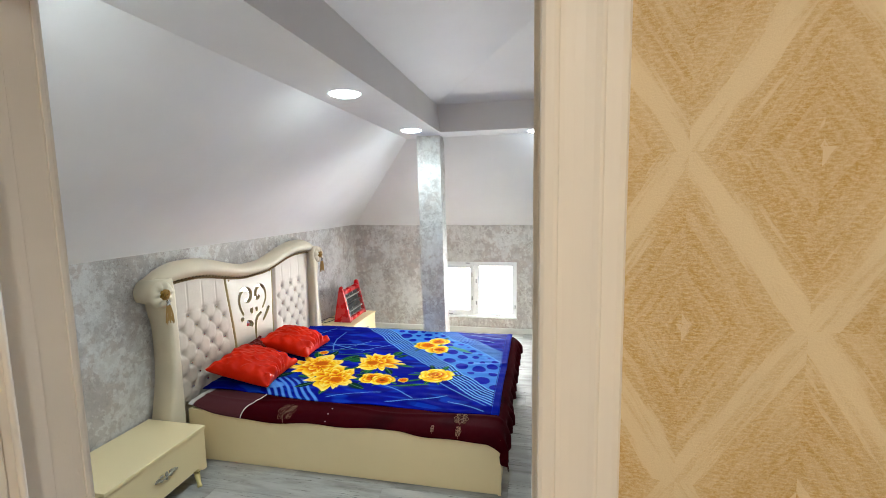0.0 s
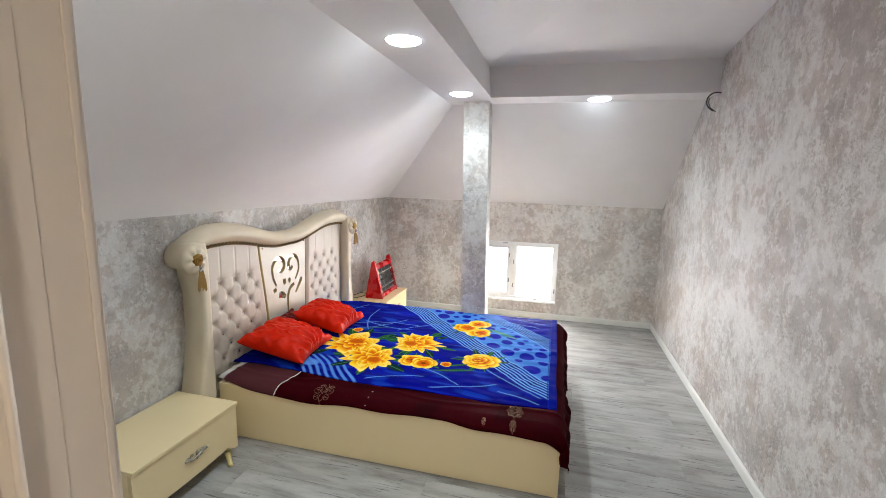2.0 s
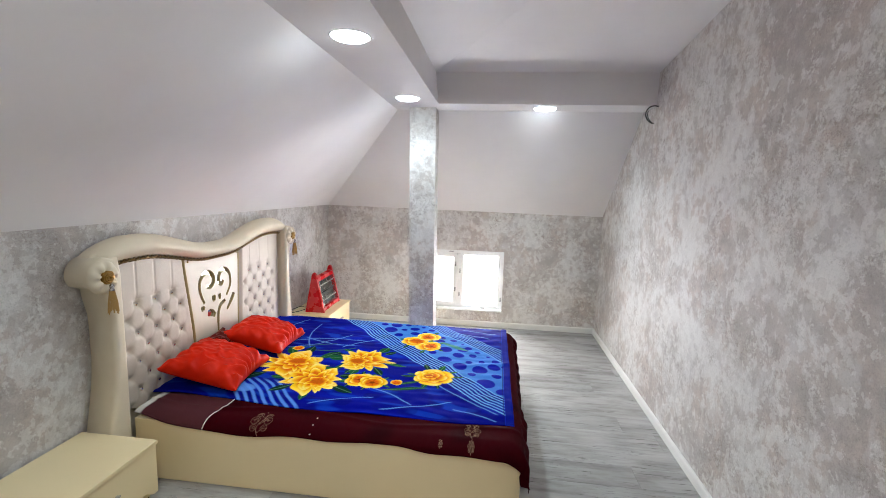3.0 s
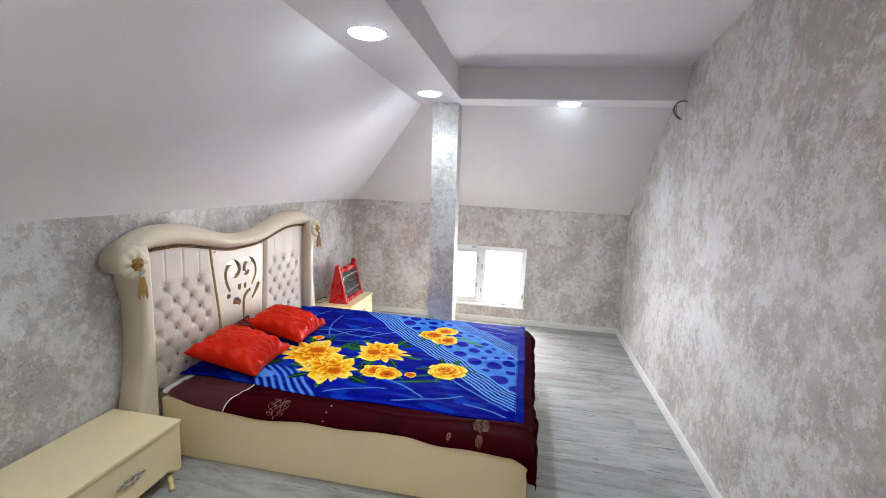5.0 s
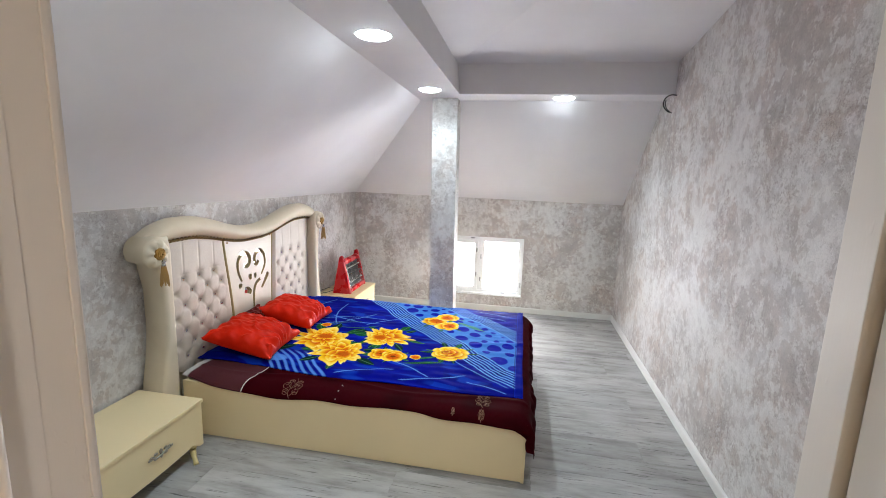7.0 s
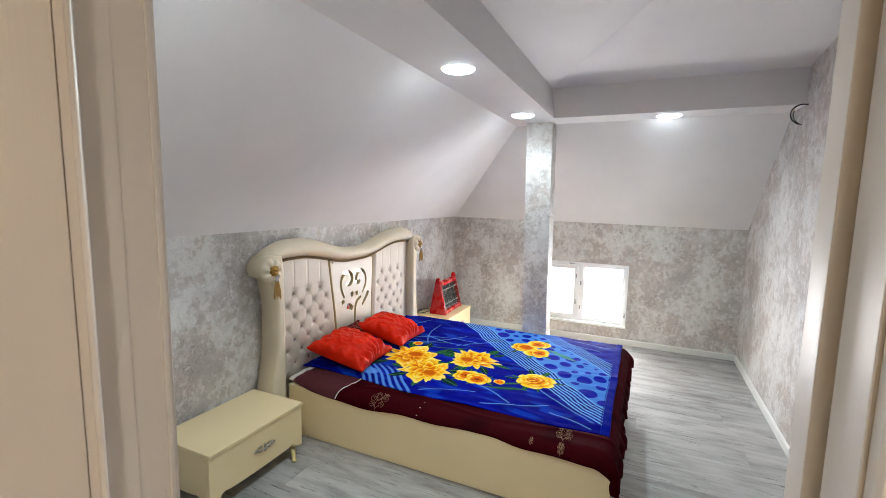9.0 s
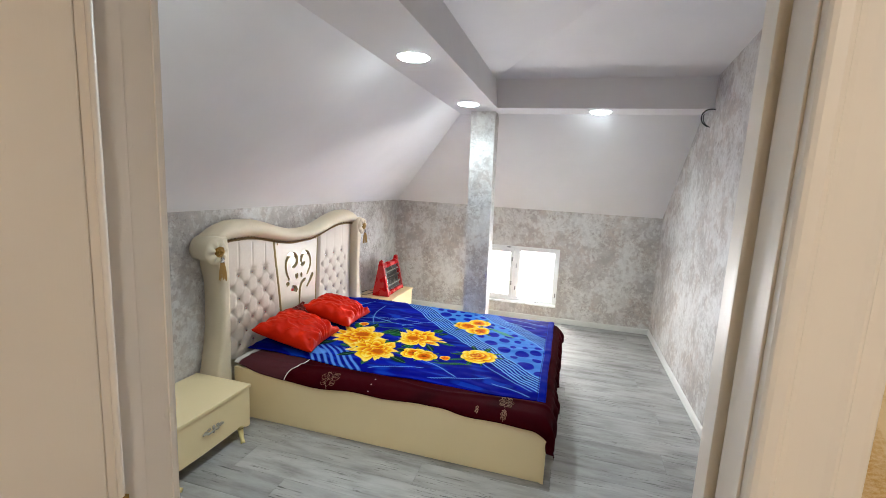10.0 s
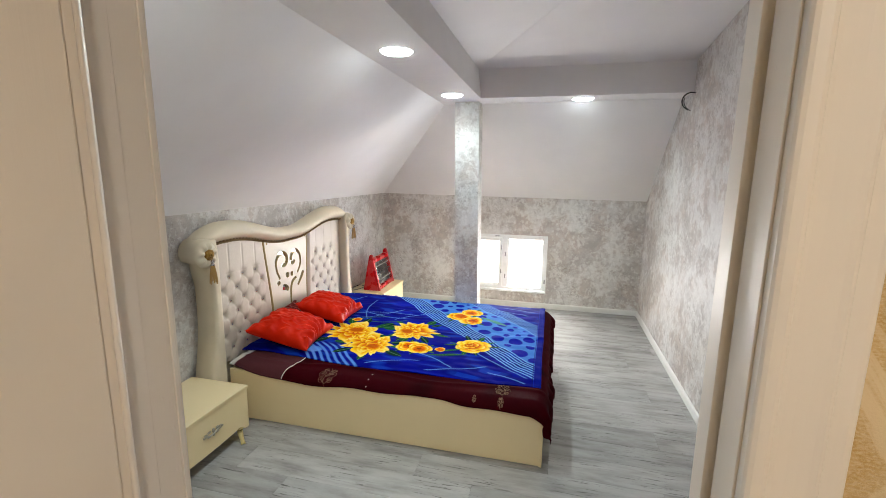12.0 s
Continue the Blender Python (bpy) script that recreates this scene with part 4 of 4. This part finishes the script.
    for cx, cy, size, petals, turn, layers in flowers:
        count = 9 if size > 0.12 else 5
        for k in range(count):
            a = turn * 3 + k * 2 * math.pi / count + rnd.uniform(-0.4, 0.4)
            rgb = leaf(rgb, x, y, cx + 0.7 * size * math.cos(a), cy + 0.7 * size * math.sin(a), size * rnd.uniform(0.4, 0.85), size * rnd.uniform(0.10, 0.18), a, (6, 44, 34) if k % 2 else (22, 84, 40))
    rgb = leaf(rgb, x, y, -0.86, 2.93, 0.16, 0.02, 0.5)
    rgb = leaf(rgb, x, y, -0.95, 2.84, 0.30, 0.022, 0.25)
    rgb = leaf(rgb, x, y, -0.70, 3.72, 0.30, 0.028, -0.6, (70, 138, 128))
    for cx, cy, size, petals, turn, layers in flowers:
        rgb = bloom(rgb, x, y, cx, cy, size, petals, turn, layers)
    rgb = bloom(rgb, x, y, -0.87, 2.955, 0.04, 5, 0.0, 1)
    rgb = bloom(rgb, x, y, -1.70, 3.38, 0.045, 6, 0.4, 1)
    edge = smooth_np(-0.212, -0.208, x)
    rgb = blend(rgb, edge, (8, 42, 176))
    rgb = blend(rgb, smooth_np(0.004, 0.001, np.abs(x + 0.214)) * 0.8, (4, 14, 96))
    rgb = blend(rgb, smooth_np(0.003, 0.001, np.abs(x + 0.19)) * 0.5, (4, 14, 96))
    return rgb


def blanket_place(x, y):
    """Lies on the mattress; its near border wavers and sinks towards the edge."""
    u = (x + 2.285) / 2.12
    k = ease(3.2, 2.58, y)
    yy = y + k * (0.02 * math.sin(5.1 * u + 0.6) + 0.02 * math.sin(11 * u) + 0.045 * ease(0.8, 1.0, u)) + 0.012 * ease(3.6, 4.2, y) * math.sin(7 * u)
    xx = x + 0.010 * wave(x * 3, y * 3) * ease(-0.6, -0.17, x)
    z = MATTRESS_TOP + 0.021 + 0.004 * wave(x * 7, y * 5 + 3, 2.0) * ease(-0.7, -0.25, x) + 0.006 * wave(x, y, 4.0) + 0.004 * wave(x + 4, y * 2.3, 9.0)
    z += 0.006 * math.exp(-(((y - 3.42 - 0.28 * x) / 0.03) ** 2)) * ease(-0.9, -0.5, x)
    z -= 0.014 * ease(2.66, 2.56, y) + 0.02 * ease(4.10, 4.19, y)
    z += 0.006 * ease(2.62, 2.585, y) * (0.6 + 0.4 * math.sin(23 * u))
    return (xx, yy, z)


_b = cloth("blanket", -2.225, -0.165, 2.575, 4.165, 0.0045, blanket_place, PRINT, 0.006)
part("hem", sheet(4, 200, lambda u, v: tuple(Vector(blanket_place(-0.207 + 0.041 * u, 2.577 + 1.586 * v)) + Vector((0, 0, 0.0035 + 0.0015 * math.sin(math.pi * u))))), BLUE_HEM, _b, "stitched blue hem", smooth=True)
printed(tagged(_b, "bright blue plush blanket printed with yellow flowers on the bed", "blanket"), blanket_print)


def spread_place(x, y):
    """Hangs over the near side and the foot, with gathers and a long corner."""
    top = MATTRESS_TOP + 0.004

    def over(s, r):
        if s < 0:
            return s, 0.0
        a = min(s / r, math.pi / 2)
        return r * math.sin(a), r * (1 - math.cos(a)) + max(0.0, s - r * math.pi / 2)

    fx, dx = over(x - (BED_X1 - 0.04), 0.075)
    fy, dy = over((BED_Y0 + 0.065) - y, 0.085)
    low = max(dx, dy) + 0.2 * min(dx, dy)
    gather = 0.020 * ease(0.02, 0.10, dx) * (math.sin(y * 46 + 4 * wave(y, x, 3)) + 1.4 * wave(y * 6, x * 2, 1.0)) + 0.006 * ease(0.03, 0.1, dy) * (wave(x * 5, y, 2.0) + 0.6 * math.sin(x * 17))
    px = BED_X1 - 0.04 + fx + (gather if dx > dy else 0.0) + 0.012 * ease(0.05, 0.2, dy) * ease(0.0, 0.06, dx)
    py = BED_Y0 + 0.065 - fy - (gather if dy >= dx else 0.0) - 0.004
    z = top - low + 0.004 * wave(x, y, 6.0) * (1 - ease(0.0, 0.05, low))
    z += 0.005 * wave(x * 2.0 + 3, y * 14, 1.0) * ease(0.0, 0.04, dy) * (1 - ease(0.06, 0.12, dy))
    if low < 0.02:
        z += 0.005 * math.exp(-(((y - 2.53 + 0.03 * math.sin(6 * x)) / 0.016) ** 2))
    return (px, py, z)


def spread_print(x, y):
    rgb = np.tile(np.array(lin(54, 1, 8)[:3]), (len(x), 1))
    rgb = blend(rgb, 0.5 * smooth_np(0.0, 0.6, ripple(x, y, 14, 30, 5)), (16, 0, 2))
    head = smooth_np(-1.735, -1.745, x + 0.02 * np.sin(y * 14))
    rgb = blend(rgb, head, (84, 44, 48))
    rgb = blend(rgb, smooth_np(-2.125, -2.135, x), (206, 200, 194))
    return rgb


def hem_height(x):
    """Height of the cover's lower edge along the near side: nearly level, with a long corner at the foot."""
    return 0.316 + 0.030 * ease(-1.75, -2.14, x) + 0.012 * math.exp(-(((x + 0.70) / 0.10) ** 2)) + 0.007 * math.sin(5.2 * x + 0.6) + 0.005 * math.sin(14 * x + 1) - 0.135 * ease(-0.22, 0.0, x)


def spread_edge(x):
    """How far the cover reaches beyond its flat border to hang at that height."""
    drop, r = MATTRESS_TOP + 0.004 - hem_height(x), 0.085
    run = r * math.acos(max(0.0, 1 - drop / r)) + max(0.0, drop - r)
    return run - 0.083


def spread_flat(x, y):
    near = ease(2.62, 2.40, y)
    return spread_place(x, y - near * spread_edge(x))


_s = cloth("bedspread", -2.168, 0.015, 2.372, 4.12, 0.0075, spread_flat, SPREAD, 0.003)


def embroider(cx, cy, s, parent, wide=1.0):
    """Gold thread scrolls: a stem, paired spirals and leaves, laid on the cloth."""
    lift = lambda x, y: Vector(spread_flat(x, y)) + Vector((0, -0.0015, 0.0015))
    curves = [[(0.12 * math.sin(3 * v), v) for v in (-1.2 + 2.4 * k / 24 for k in range(25))]]
    for side in (-1, 1):
        for oy, size, turns in ((-0.55, 0.42, 1.5), (0.10, 0.55, 1.6), (0.75, 0.34, 1.4)):
            curves.append([(side * (0.10 + size * (1 - 0.75 * k / 30) * (0.5 - 0.5 * math.cos(turns * 2 * math.pi * k / 30)) + 0.1 * k / 30), oy + size * 0.8 * (1 - 0.7 * k / 30) * math.sin(turns * 2 * math.pi * k / 30)) for k in range(31)])
        for oy in (-0.9, -0.2, 0.45):
            curves.append([(side * 0.45 * f, oy + 0.35 * f + 0.16 * math.sin(math.pi * f)) for f in (k / 10 for k in range(11))])
    bm = None
    for c in curves:
        bm = tube([lift(cx + s * wide * u, cy + s * v) for u, v in c], 0.0008 if s > 0.025 else 0.0005, 5, bm)
    return part("embroidery", bm, THREAD, parent, "gold thread embroidery", smooth=True)


for _cx, _cy, _size in ((-1.46, 2.445, 0.062), (-0.375, 2.515, 0.048), (-0.375, 2.415, 0.030), (-0.525, 2.42, 0.020)):
    embroider(_cx, _cy, _size, _s, 1.6 if _size > 0.04 else 1.0)
for _y in (2.50, 2.445, 2.395):
    part("bead", ball(Vector(spread_flat(-1.185, _y)) + Vector((0, -0.001, 0.002)), 0.0042, (1, 1, 0.6), None, 8, 6), WHITE_CLOTH, _s, "tiny pale bead", smooth=True)
part("piping", tube([Vector(spread_flat(-1.737 - 0.02 * math.sin(y * 14), y)) + Vector((0, -0.001, 0.002)) for y in (2.374 + 0.26 * k / 30 for k in range(31))], 0.0032, 6), WHITE_CLOTH, _s, "pale piping", smooth=True)
printed(tagged(_s, "burgundy sateen bedspread with gold embroidery hanging over the bed", "bedspread"), spread_print)


def pillow_mesh(w, d, h, seed):
    """A soft pillow with pinched corners and gathers, w x d x h, resting on z = 0."""
    rnd = random.Random(seed)
    ph = [rnd.uniform(0, 6.28) for _ in range(4)]
    bm = bmesh.new()
    n = 64
    top, bot = {}, {}
    for i in range(n + 1):
        for j in range(n + 1):
            u, v = 2 * i / n - 1, 2 * j / n - 1
            pull = 1 - 0.13 * (1 - u * u) * v ** 4, 1 - 0.13 * (1 - v * v) * u ** 4
            x, y = u * w / 2 * pull[1], v * d / 2 * pull[0]
            body = max(0.0, (1 - abs(u) ** 2.4) * (1 - abs(v) ** 2.4)) ** 0.5
            rim = max(abs(u), abs(v))
            fold = 0.010 * ease(0.45, 0.95, rim) * (1 - ease(0.95, 1.0, rim)) * math.sin(14 * (u if abs(v) > abs(u) else v) + ph[0]) + 0.006 * math.sin(5 * u + ph[1]) * math.sin(4 * v + ph[2]) * body
            ridge = 1 - abs(noise.noise(Vector((u * 2.2 + seed, v * 3.6 + 0.6 * u, 0.2)))) * 2.2
            fold += 0.012 * body * max(0.0, ridge) ** 2 + 0.006 * body * noise.noise(Vector((u * 6 + 1.5 * v, v * 9, seed)))
            near = ease(0.25, 0.95, u)
            fold += 0.020 * near * body ** 0.5 * math.sin(9 * math.atan2(v, 1.35 - u) * 2 + ph[3])
            z = h * 0.62 * body + fold
            top[i, j] = bm.verts.new((x, y, h * 0.38 + z))
            if 0 < i < n and 0 < j < n:
                bot[i, j] = bm.verts.new((x, y, h * 0.38 - h * 0.38 * body ** 0.6))
            else:
                bot[i, j] = top[i, j]
    rim_verts = {top[i, j] for i in range(n + 1) for j in range(n + 1) if i in (0, n) or j in (0, n)}
    for i in range(n):
        for j in range(n):
            bm.faces.new((top[i, j], top[i + 1, j], top[i + 1, j + 1], top[i, j + 1]))
            quad = [bot[i, j], bot[i, j + 1], bot[i + 1, j + 1], bot[i + 1, j]]
            if len(set(quad)) == 4 and len([q for q in quad if q in rim_verts]) < 4:
                bm.faces.new(quad)
    return bm


def build_pillow(place, w, d, h, turn, lean, material, label, seed):
    ob = part("pillow", pillow_mesh(w, d, h, seed), material, smooth=True)
    ob.matrix_world = pose(*place, lean[0], lean[1], turn)
    return tagged(ob, label, "pillow", "pillows on the bed")


BED_TOP = MATTRESS_TOP + 0.026
build_pillow((-1.975, 2.822, BED_TOP + 0.028), 0.47, 0.455, 0.155, 5, (1, 13), RED_SATIN, "bright red satin pillow lying against the tufted headboard", 2)
build_pillow((-1.965, 3.362, BED_TOP + 0.034), 0.45, 0.44, 0.15, 3, (-1, 13), RED_SATIN, "bright red satin pillow with gathered corners on the blanket", 7)
build_pillow((-2.165, 3.085, BED_TOP + 0.075), 0.18, 0.30, 0.08, 4, (0, 58), BROWN_CLOTH, "small dark red satin pillow tucked behind the bright ones", 9)

# ---- bedside cabinets ----


def build_nightstand():
    """Low cabinet with one drawer and curved legs; its origin is at the floor, its front faces +x."""
    w, d, top, low = 0.63, 0.40, 0.33, 0.088
    ns = thing("nightstand", "low cream lacquered bedside cabinet with one drawer on curved legs", "nightstand", "bedside cabinets")
    part("top", box(0, d + 0.010, -0.003, w + 0.003, top - 0.018, top, 0.003), CREAM, ns)

    def skirt(f, span):
        """Lower edge of an apron: it drops into the legs at both ends."""
        e = min(f, 1 - f) * span
        return 0.060 + (low - 0.060) * ease(0.022, 0.075, e) + 0.007 * math.exp(-(((e - 0.085) / 0.02) ** 2)) - 0.004 * ease(0.10, 0.28, e)

    n = 36
    body = None
    for y in (0.0, w - 0.018):
        line = [(d - 0.021, top - 0.019), (0.0, top - 0.019)] + [((d - 0.021) * k / n, skirt(k / n, d)) for k in range(n + 1)]
        body = slab([(x, y, z) for x, z in line], (0, 0.018, 0), bm=body)
    box(0, 0.012, 0.018, w - 0.018, low, top - 0.019, bm=body)
    box(0.012, d - 0.021, 0.018, w - 0.018, low, low + 0.016, bm=body)
    part("body", body, CREAM, ns)
    prof = [(w, top - 0.022), (0.0, top - 0.022)] + [(w * k / n, skirt(k / n, w)) for k in range(n + 1)]
    front = part("drawer_front", slab([(d - 0.019, y, z) for y, z in prof], (0.019, 0, 0), 0.0012), CREAM, ns)
    # ornate pull: a bar, two scrolls and leaves
    y, z, x = w / 2 + 0.02, 0.200, d + 0.010
    bm = tube([(x - 0.006, y - 0.055, z), (x + 0.008, y - 0.03, z - 0.006), (x + 0.010, y, z), (x + 0.008, y + 0.03, z + 0.006), (x - 0.006, y + 0.055, z)], 0.0045, 8)
    for s in (-1, 1):
        tube([(x, y + s * (0.052 + 0.012 * math.cos(a * 0.5)), z + 0.012 * math.sin(a * 0.5) * (1 - a / 16)) for a in range(0, 14)], 0.0035, 6, bm)
        ball((x, y + s * 0.03, z + 0.012), 0.010, (0.5, 1.3, 0.7), bm, 8, 6)
        ball((x, y + s * 0.03, z - 0.012), 0.010, (0.5, 1.3, 0.7), bm, 8, 6)
        ball((x, y + s * 0.066, z), 0.008, (0.5, 1.2, 0.8), bm, 8, 6)
    ball((x + 0.002, y, z + 0.010), 0.012, (0.5, 0.8, 1.2), bm, 8, 6)
    ball((x + 0.002, y, z - 0.012), 0.010, (0.5, 0.8, 1.2), bm, 8, 6)
    part("handle", bm, PEWTER, front, "ornate pewter drawer handle", smooth=True)
    for lx, ly, ox, oy in ((d - 0.022, 0.055, 0.055, 0.045), (d - 0.022, w - 0.055, 0.055, -0.045), (0.030, 0.055, 0.0, 0.045), (0.030, w - 0.055, 0.0, -0.045)):
        pts, rad = [], []
        for k in range(15):
            f = k / 14
            out = f ** 2.4 - 0.45 * math.sin(math.pi * f) ** 2 * (1 - f)
            down = f ** 0.9
            pts.append((lx + ox * out, ly + oy * out, 0.085 * (1 - down) + 0.003 * f))
            rad.append(0.015 * (1 - f) ** 0.9 + 0.0080 + 0.005 * ease(0.80, 1.0, f))
        bm = tube(pts, rad, 12)
        for v in bm.verts:
            v.co.z = max(0.0, v.co.z)
        part("leg", bm, CREAM_DARK, ns, smooth=True)
    return ns


_ns = build_nightstand()
_ns.location = (-2.302, 1.604, 0)
copy_thing(_ns, pose(-2.262, 4.36, 0))

# ---- the heater ----


def build_heater():
    """Red quartz heater: two peaked side plates, a tilted grille with glowing-bar tubes; its front faces +x."""
    h = thing("electric_heater", "red quartz heater with a steel grille standing on the bedside cabinet", "heater", place=(-2.122, 4.44, 0.33))
    length, deep = 0.48, 0.19
    side = [(-0.005, 0.0), (deep, 0.0), (deep - 0.004, 0.025), (0.115, 0.33), (0.105, 0.385), (0.085, 0.40), (0.065, 0.385), (0.055, 0.33)]
    for y in (0.0, length - 0.03):
        part("side_plate", slab([(x, y, z) for x, z in side], (0, 0.03, 0), 0.005), RED_ENAMEL, h, "peaked red end plate")
        inset = [(0.025, 0.02), (deep - 0.03, 0.02), (0.098, 0.25), (0.07, 0.25)]
        if y == 0.0:
            part("end_rib", slab([(x, -0.003, z) for x, z in inset], (0, 0.004, 0), 0.0015), RED_ENAMEL, h)
    a, b = 0.03, length - 0.03
    part("back_plate", slab([(0.02, a, 0.02), (0.07, a, 0.33), (0.078, a, 0.33), (0.028, a, 0.02)], (0, b - a, 0)), RED_ENAMEL, h)
    part("base_tray", box(0.01, deep - 0.004, a, b, 0.008, 0.05, 0.004), RED_ENAMEL, h)
    part("top_rail", slab([(0.068, a, 0.325), (0.122, a, 0.305), (0.116, a, 0.34), (0.075, a, 0.35)], (0, b - a, 0), 0.002), RED_ENAMEL, h)
    p0, p1 = Vector((deep - 0.014, 0, 0.06)), Vector((0.120, 0, 0.305))
    back = Vector((-0.03, 0, -0.008))
    part("reflector", slab([p0 + back + Vector((0, a, 0)), p1 + back + Vector((0, a, 0)), p1 + back + Vector((0, b, 0)), p0 + back + Vector((0, b, 0))], (-0.004, 0, 0)), DULL_STEEL, h, "dull metal reflector")
    for k, f in enumerate((0.2, 0.5, 0.8)):
        c = p0.lerp(p1, f) + back * 0.45
        part("heating_tube", tube([c + Vector((0, a + 0.01, 0)), c + Vector((0, b - 0.01, 0))], 0.009, 10), QUARTZ if k != 1 else DARK, h, smooth=True)
    for k in range(15):
        c = p0.lerp(p1, 0.03 + 0.94 * k / 14)
        part("grille_bar", tube([c + Vector((0, a, 0)), c + Vector((0, b, 0))], 0.0026, 6), STEEL if k % 4 == 0 else DARK, h)
    for k in range(1, 4):
        y = a + (b - a) * k / 4
        part("grille_stay", tube([p0 + Vector((0.002, y, 0)), p1 + Vector((0.002, y, 0))], 0.0022, 6), STEEL, h)
    part("grille_edge", tube([p0 + Vector((0.001, a + 0.004, 0)), p1 + Vector((0.001, a + 0.004, 0))], 0.006, 8), STEEL, h)
    part("cord", tube([(0.0, 0.02, 0.03), (-0.05, -0.01, 0.012), (-0.11, -0.06, 0.006), (-0.15, -0.04, 0.02), (-0.19, 0.03, 0.06)], 0.0035, 6), RUBBER, h)
    part("cord", tube([(0.0, 0.02, 0.045), (-0.06, 0.02, 0.05), (-0.12, -0.02, 0.03), (-0.17, 0.0, 0.01)], 0.003, 6), RUBBER, h)
    h.rotation_euler = (0, 0, radians(2))


build_heater()

# ---- wire stub on the wall ----
_arc = [radians(75 + 170 * k / 20) for k in range(21)]
_c = tagged(part("cable", tube([(RIGHT + 0.01, 3.975, 2.245)] + [(RIGHT - 0.025 + 0.075 * math.cos(a), 3.97 - 0.0035 * k, 2.17 + 0.072 * math.sin(a)) for k, a in enumerate(_arc)], 0.0045, 8), RUBBER, smooth=True),
            "black wire stub sticking out of the papered wall", "cable")
part("wire_end", tube([(RIGHT - 0.025 + 0.070 * math.cos(a) + 0.0006 * k, 3.965 - 0.0035 * k, 2.165 + 0.072 * math.sin(a)) for k, a in enumerate(_arc) if k > 8], 0.0032, 6), RUBBER, _c)

# ---- floor planks ----
PLANK_W, PLANK_L = 0.192, 1.29
_planks = {}


def plank_mesh(length):
    key = round(length, 3)
    if key not in _planks:
        bm = bmesh.new()
        g, e = 0.0005, 0.0022
        x0, x1, y0, y1 = g, length - g, g, PLANK_W - g
        low = [bm.verts.new(p) for p in ((x0, y0, -0.004), (x1, y0, -0.004), (x1, y1, -0.004), (x0, y1, -0.004))]
        mid = [bm.verts.new(p) for p in ((x0, y0, -0.0008), (x1, y0, -0.0008), (x1, y1, -0.0008), (x0, y1, -0.0008))]
        top = [bm.verts.new(p) for p in ((x0 + e, y0 + e, 0), (x1 - e, y0 + e, 0), (x1 - e, y1 - e, 0), (x0 + e, y1 - e, 0))]
        for a, b in ((low, mid), (mid, top)):
            for k in range(4):
                bm.faces.new((a[k], a[(k + 1) % 4], b[(k + 1) % 4], b[k]))
        bm.faces.new(top)
        mesh = bpy.data.meshes.new("plank")
        bm.to_mesh(mesh)
        bm.free()
        mesh.materials.append(LAMINATE)
        _planks[key] = mesh
    return _planks[key]


_rnd = random.Random(4)
_y, _row = 0.42, 0
while _y < FAR:
    _x, _stop = -2.42, RIGHT
    if _y < HALL_FACE:
        _x = -2.42
    cut = PLANK_L * (0.25 + 0.25 * ((_row * 2) % 3) + 0.05 * _rnd.randrange(3))
    while _x < _stop - 0.02:
        run = round(min(cut, _stop - _x), 3)
        ob = new("plank", plank_mesh(run))
        ob.location = (_x, _y, 0)
        ob.parent = floor
        _x += cut
        cut = PLANK_L
    _y += PLANK_W
    _row += 1
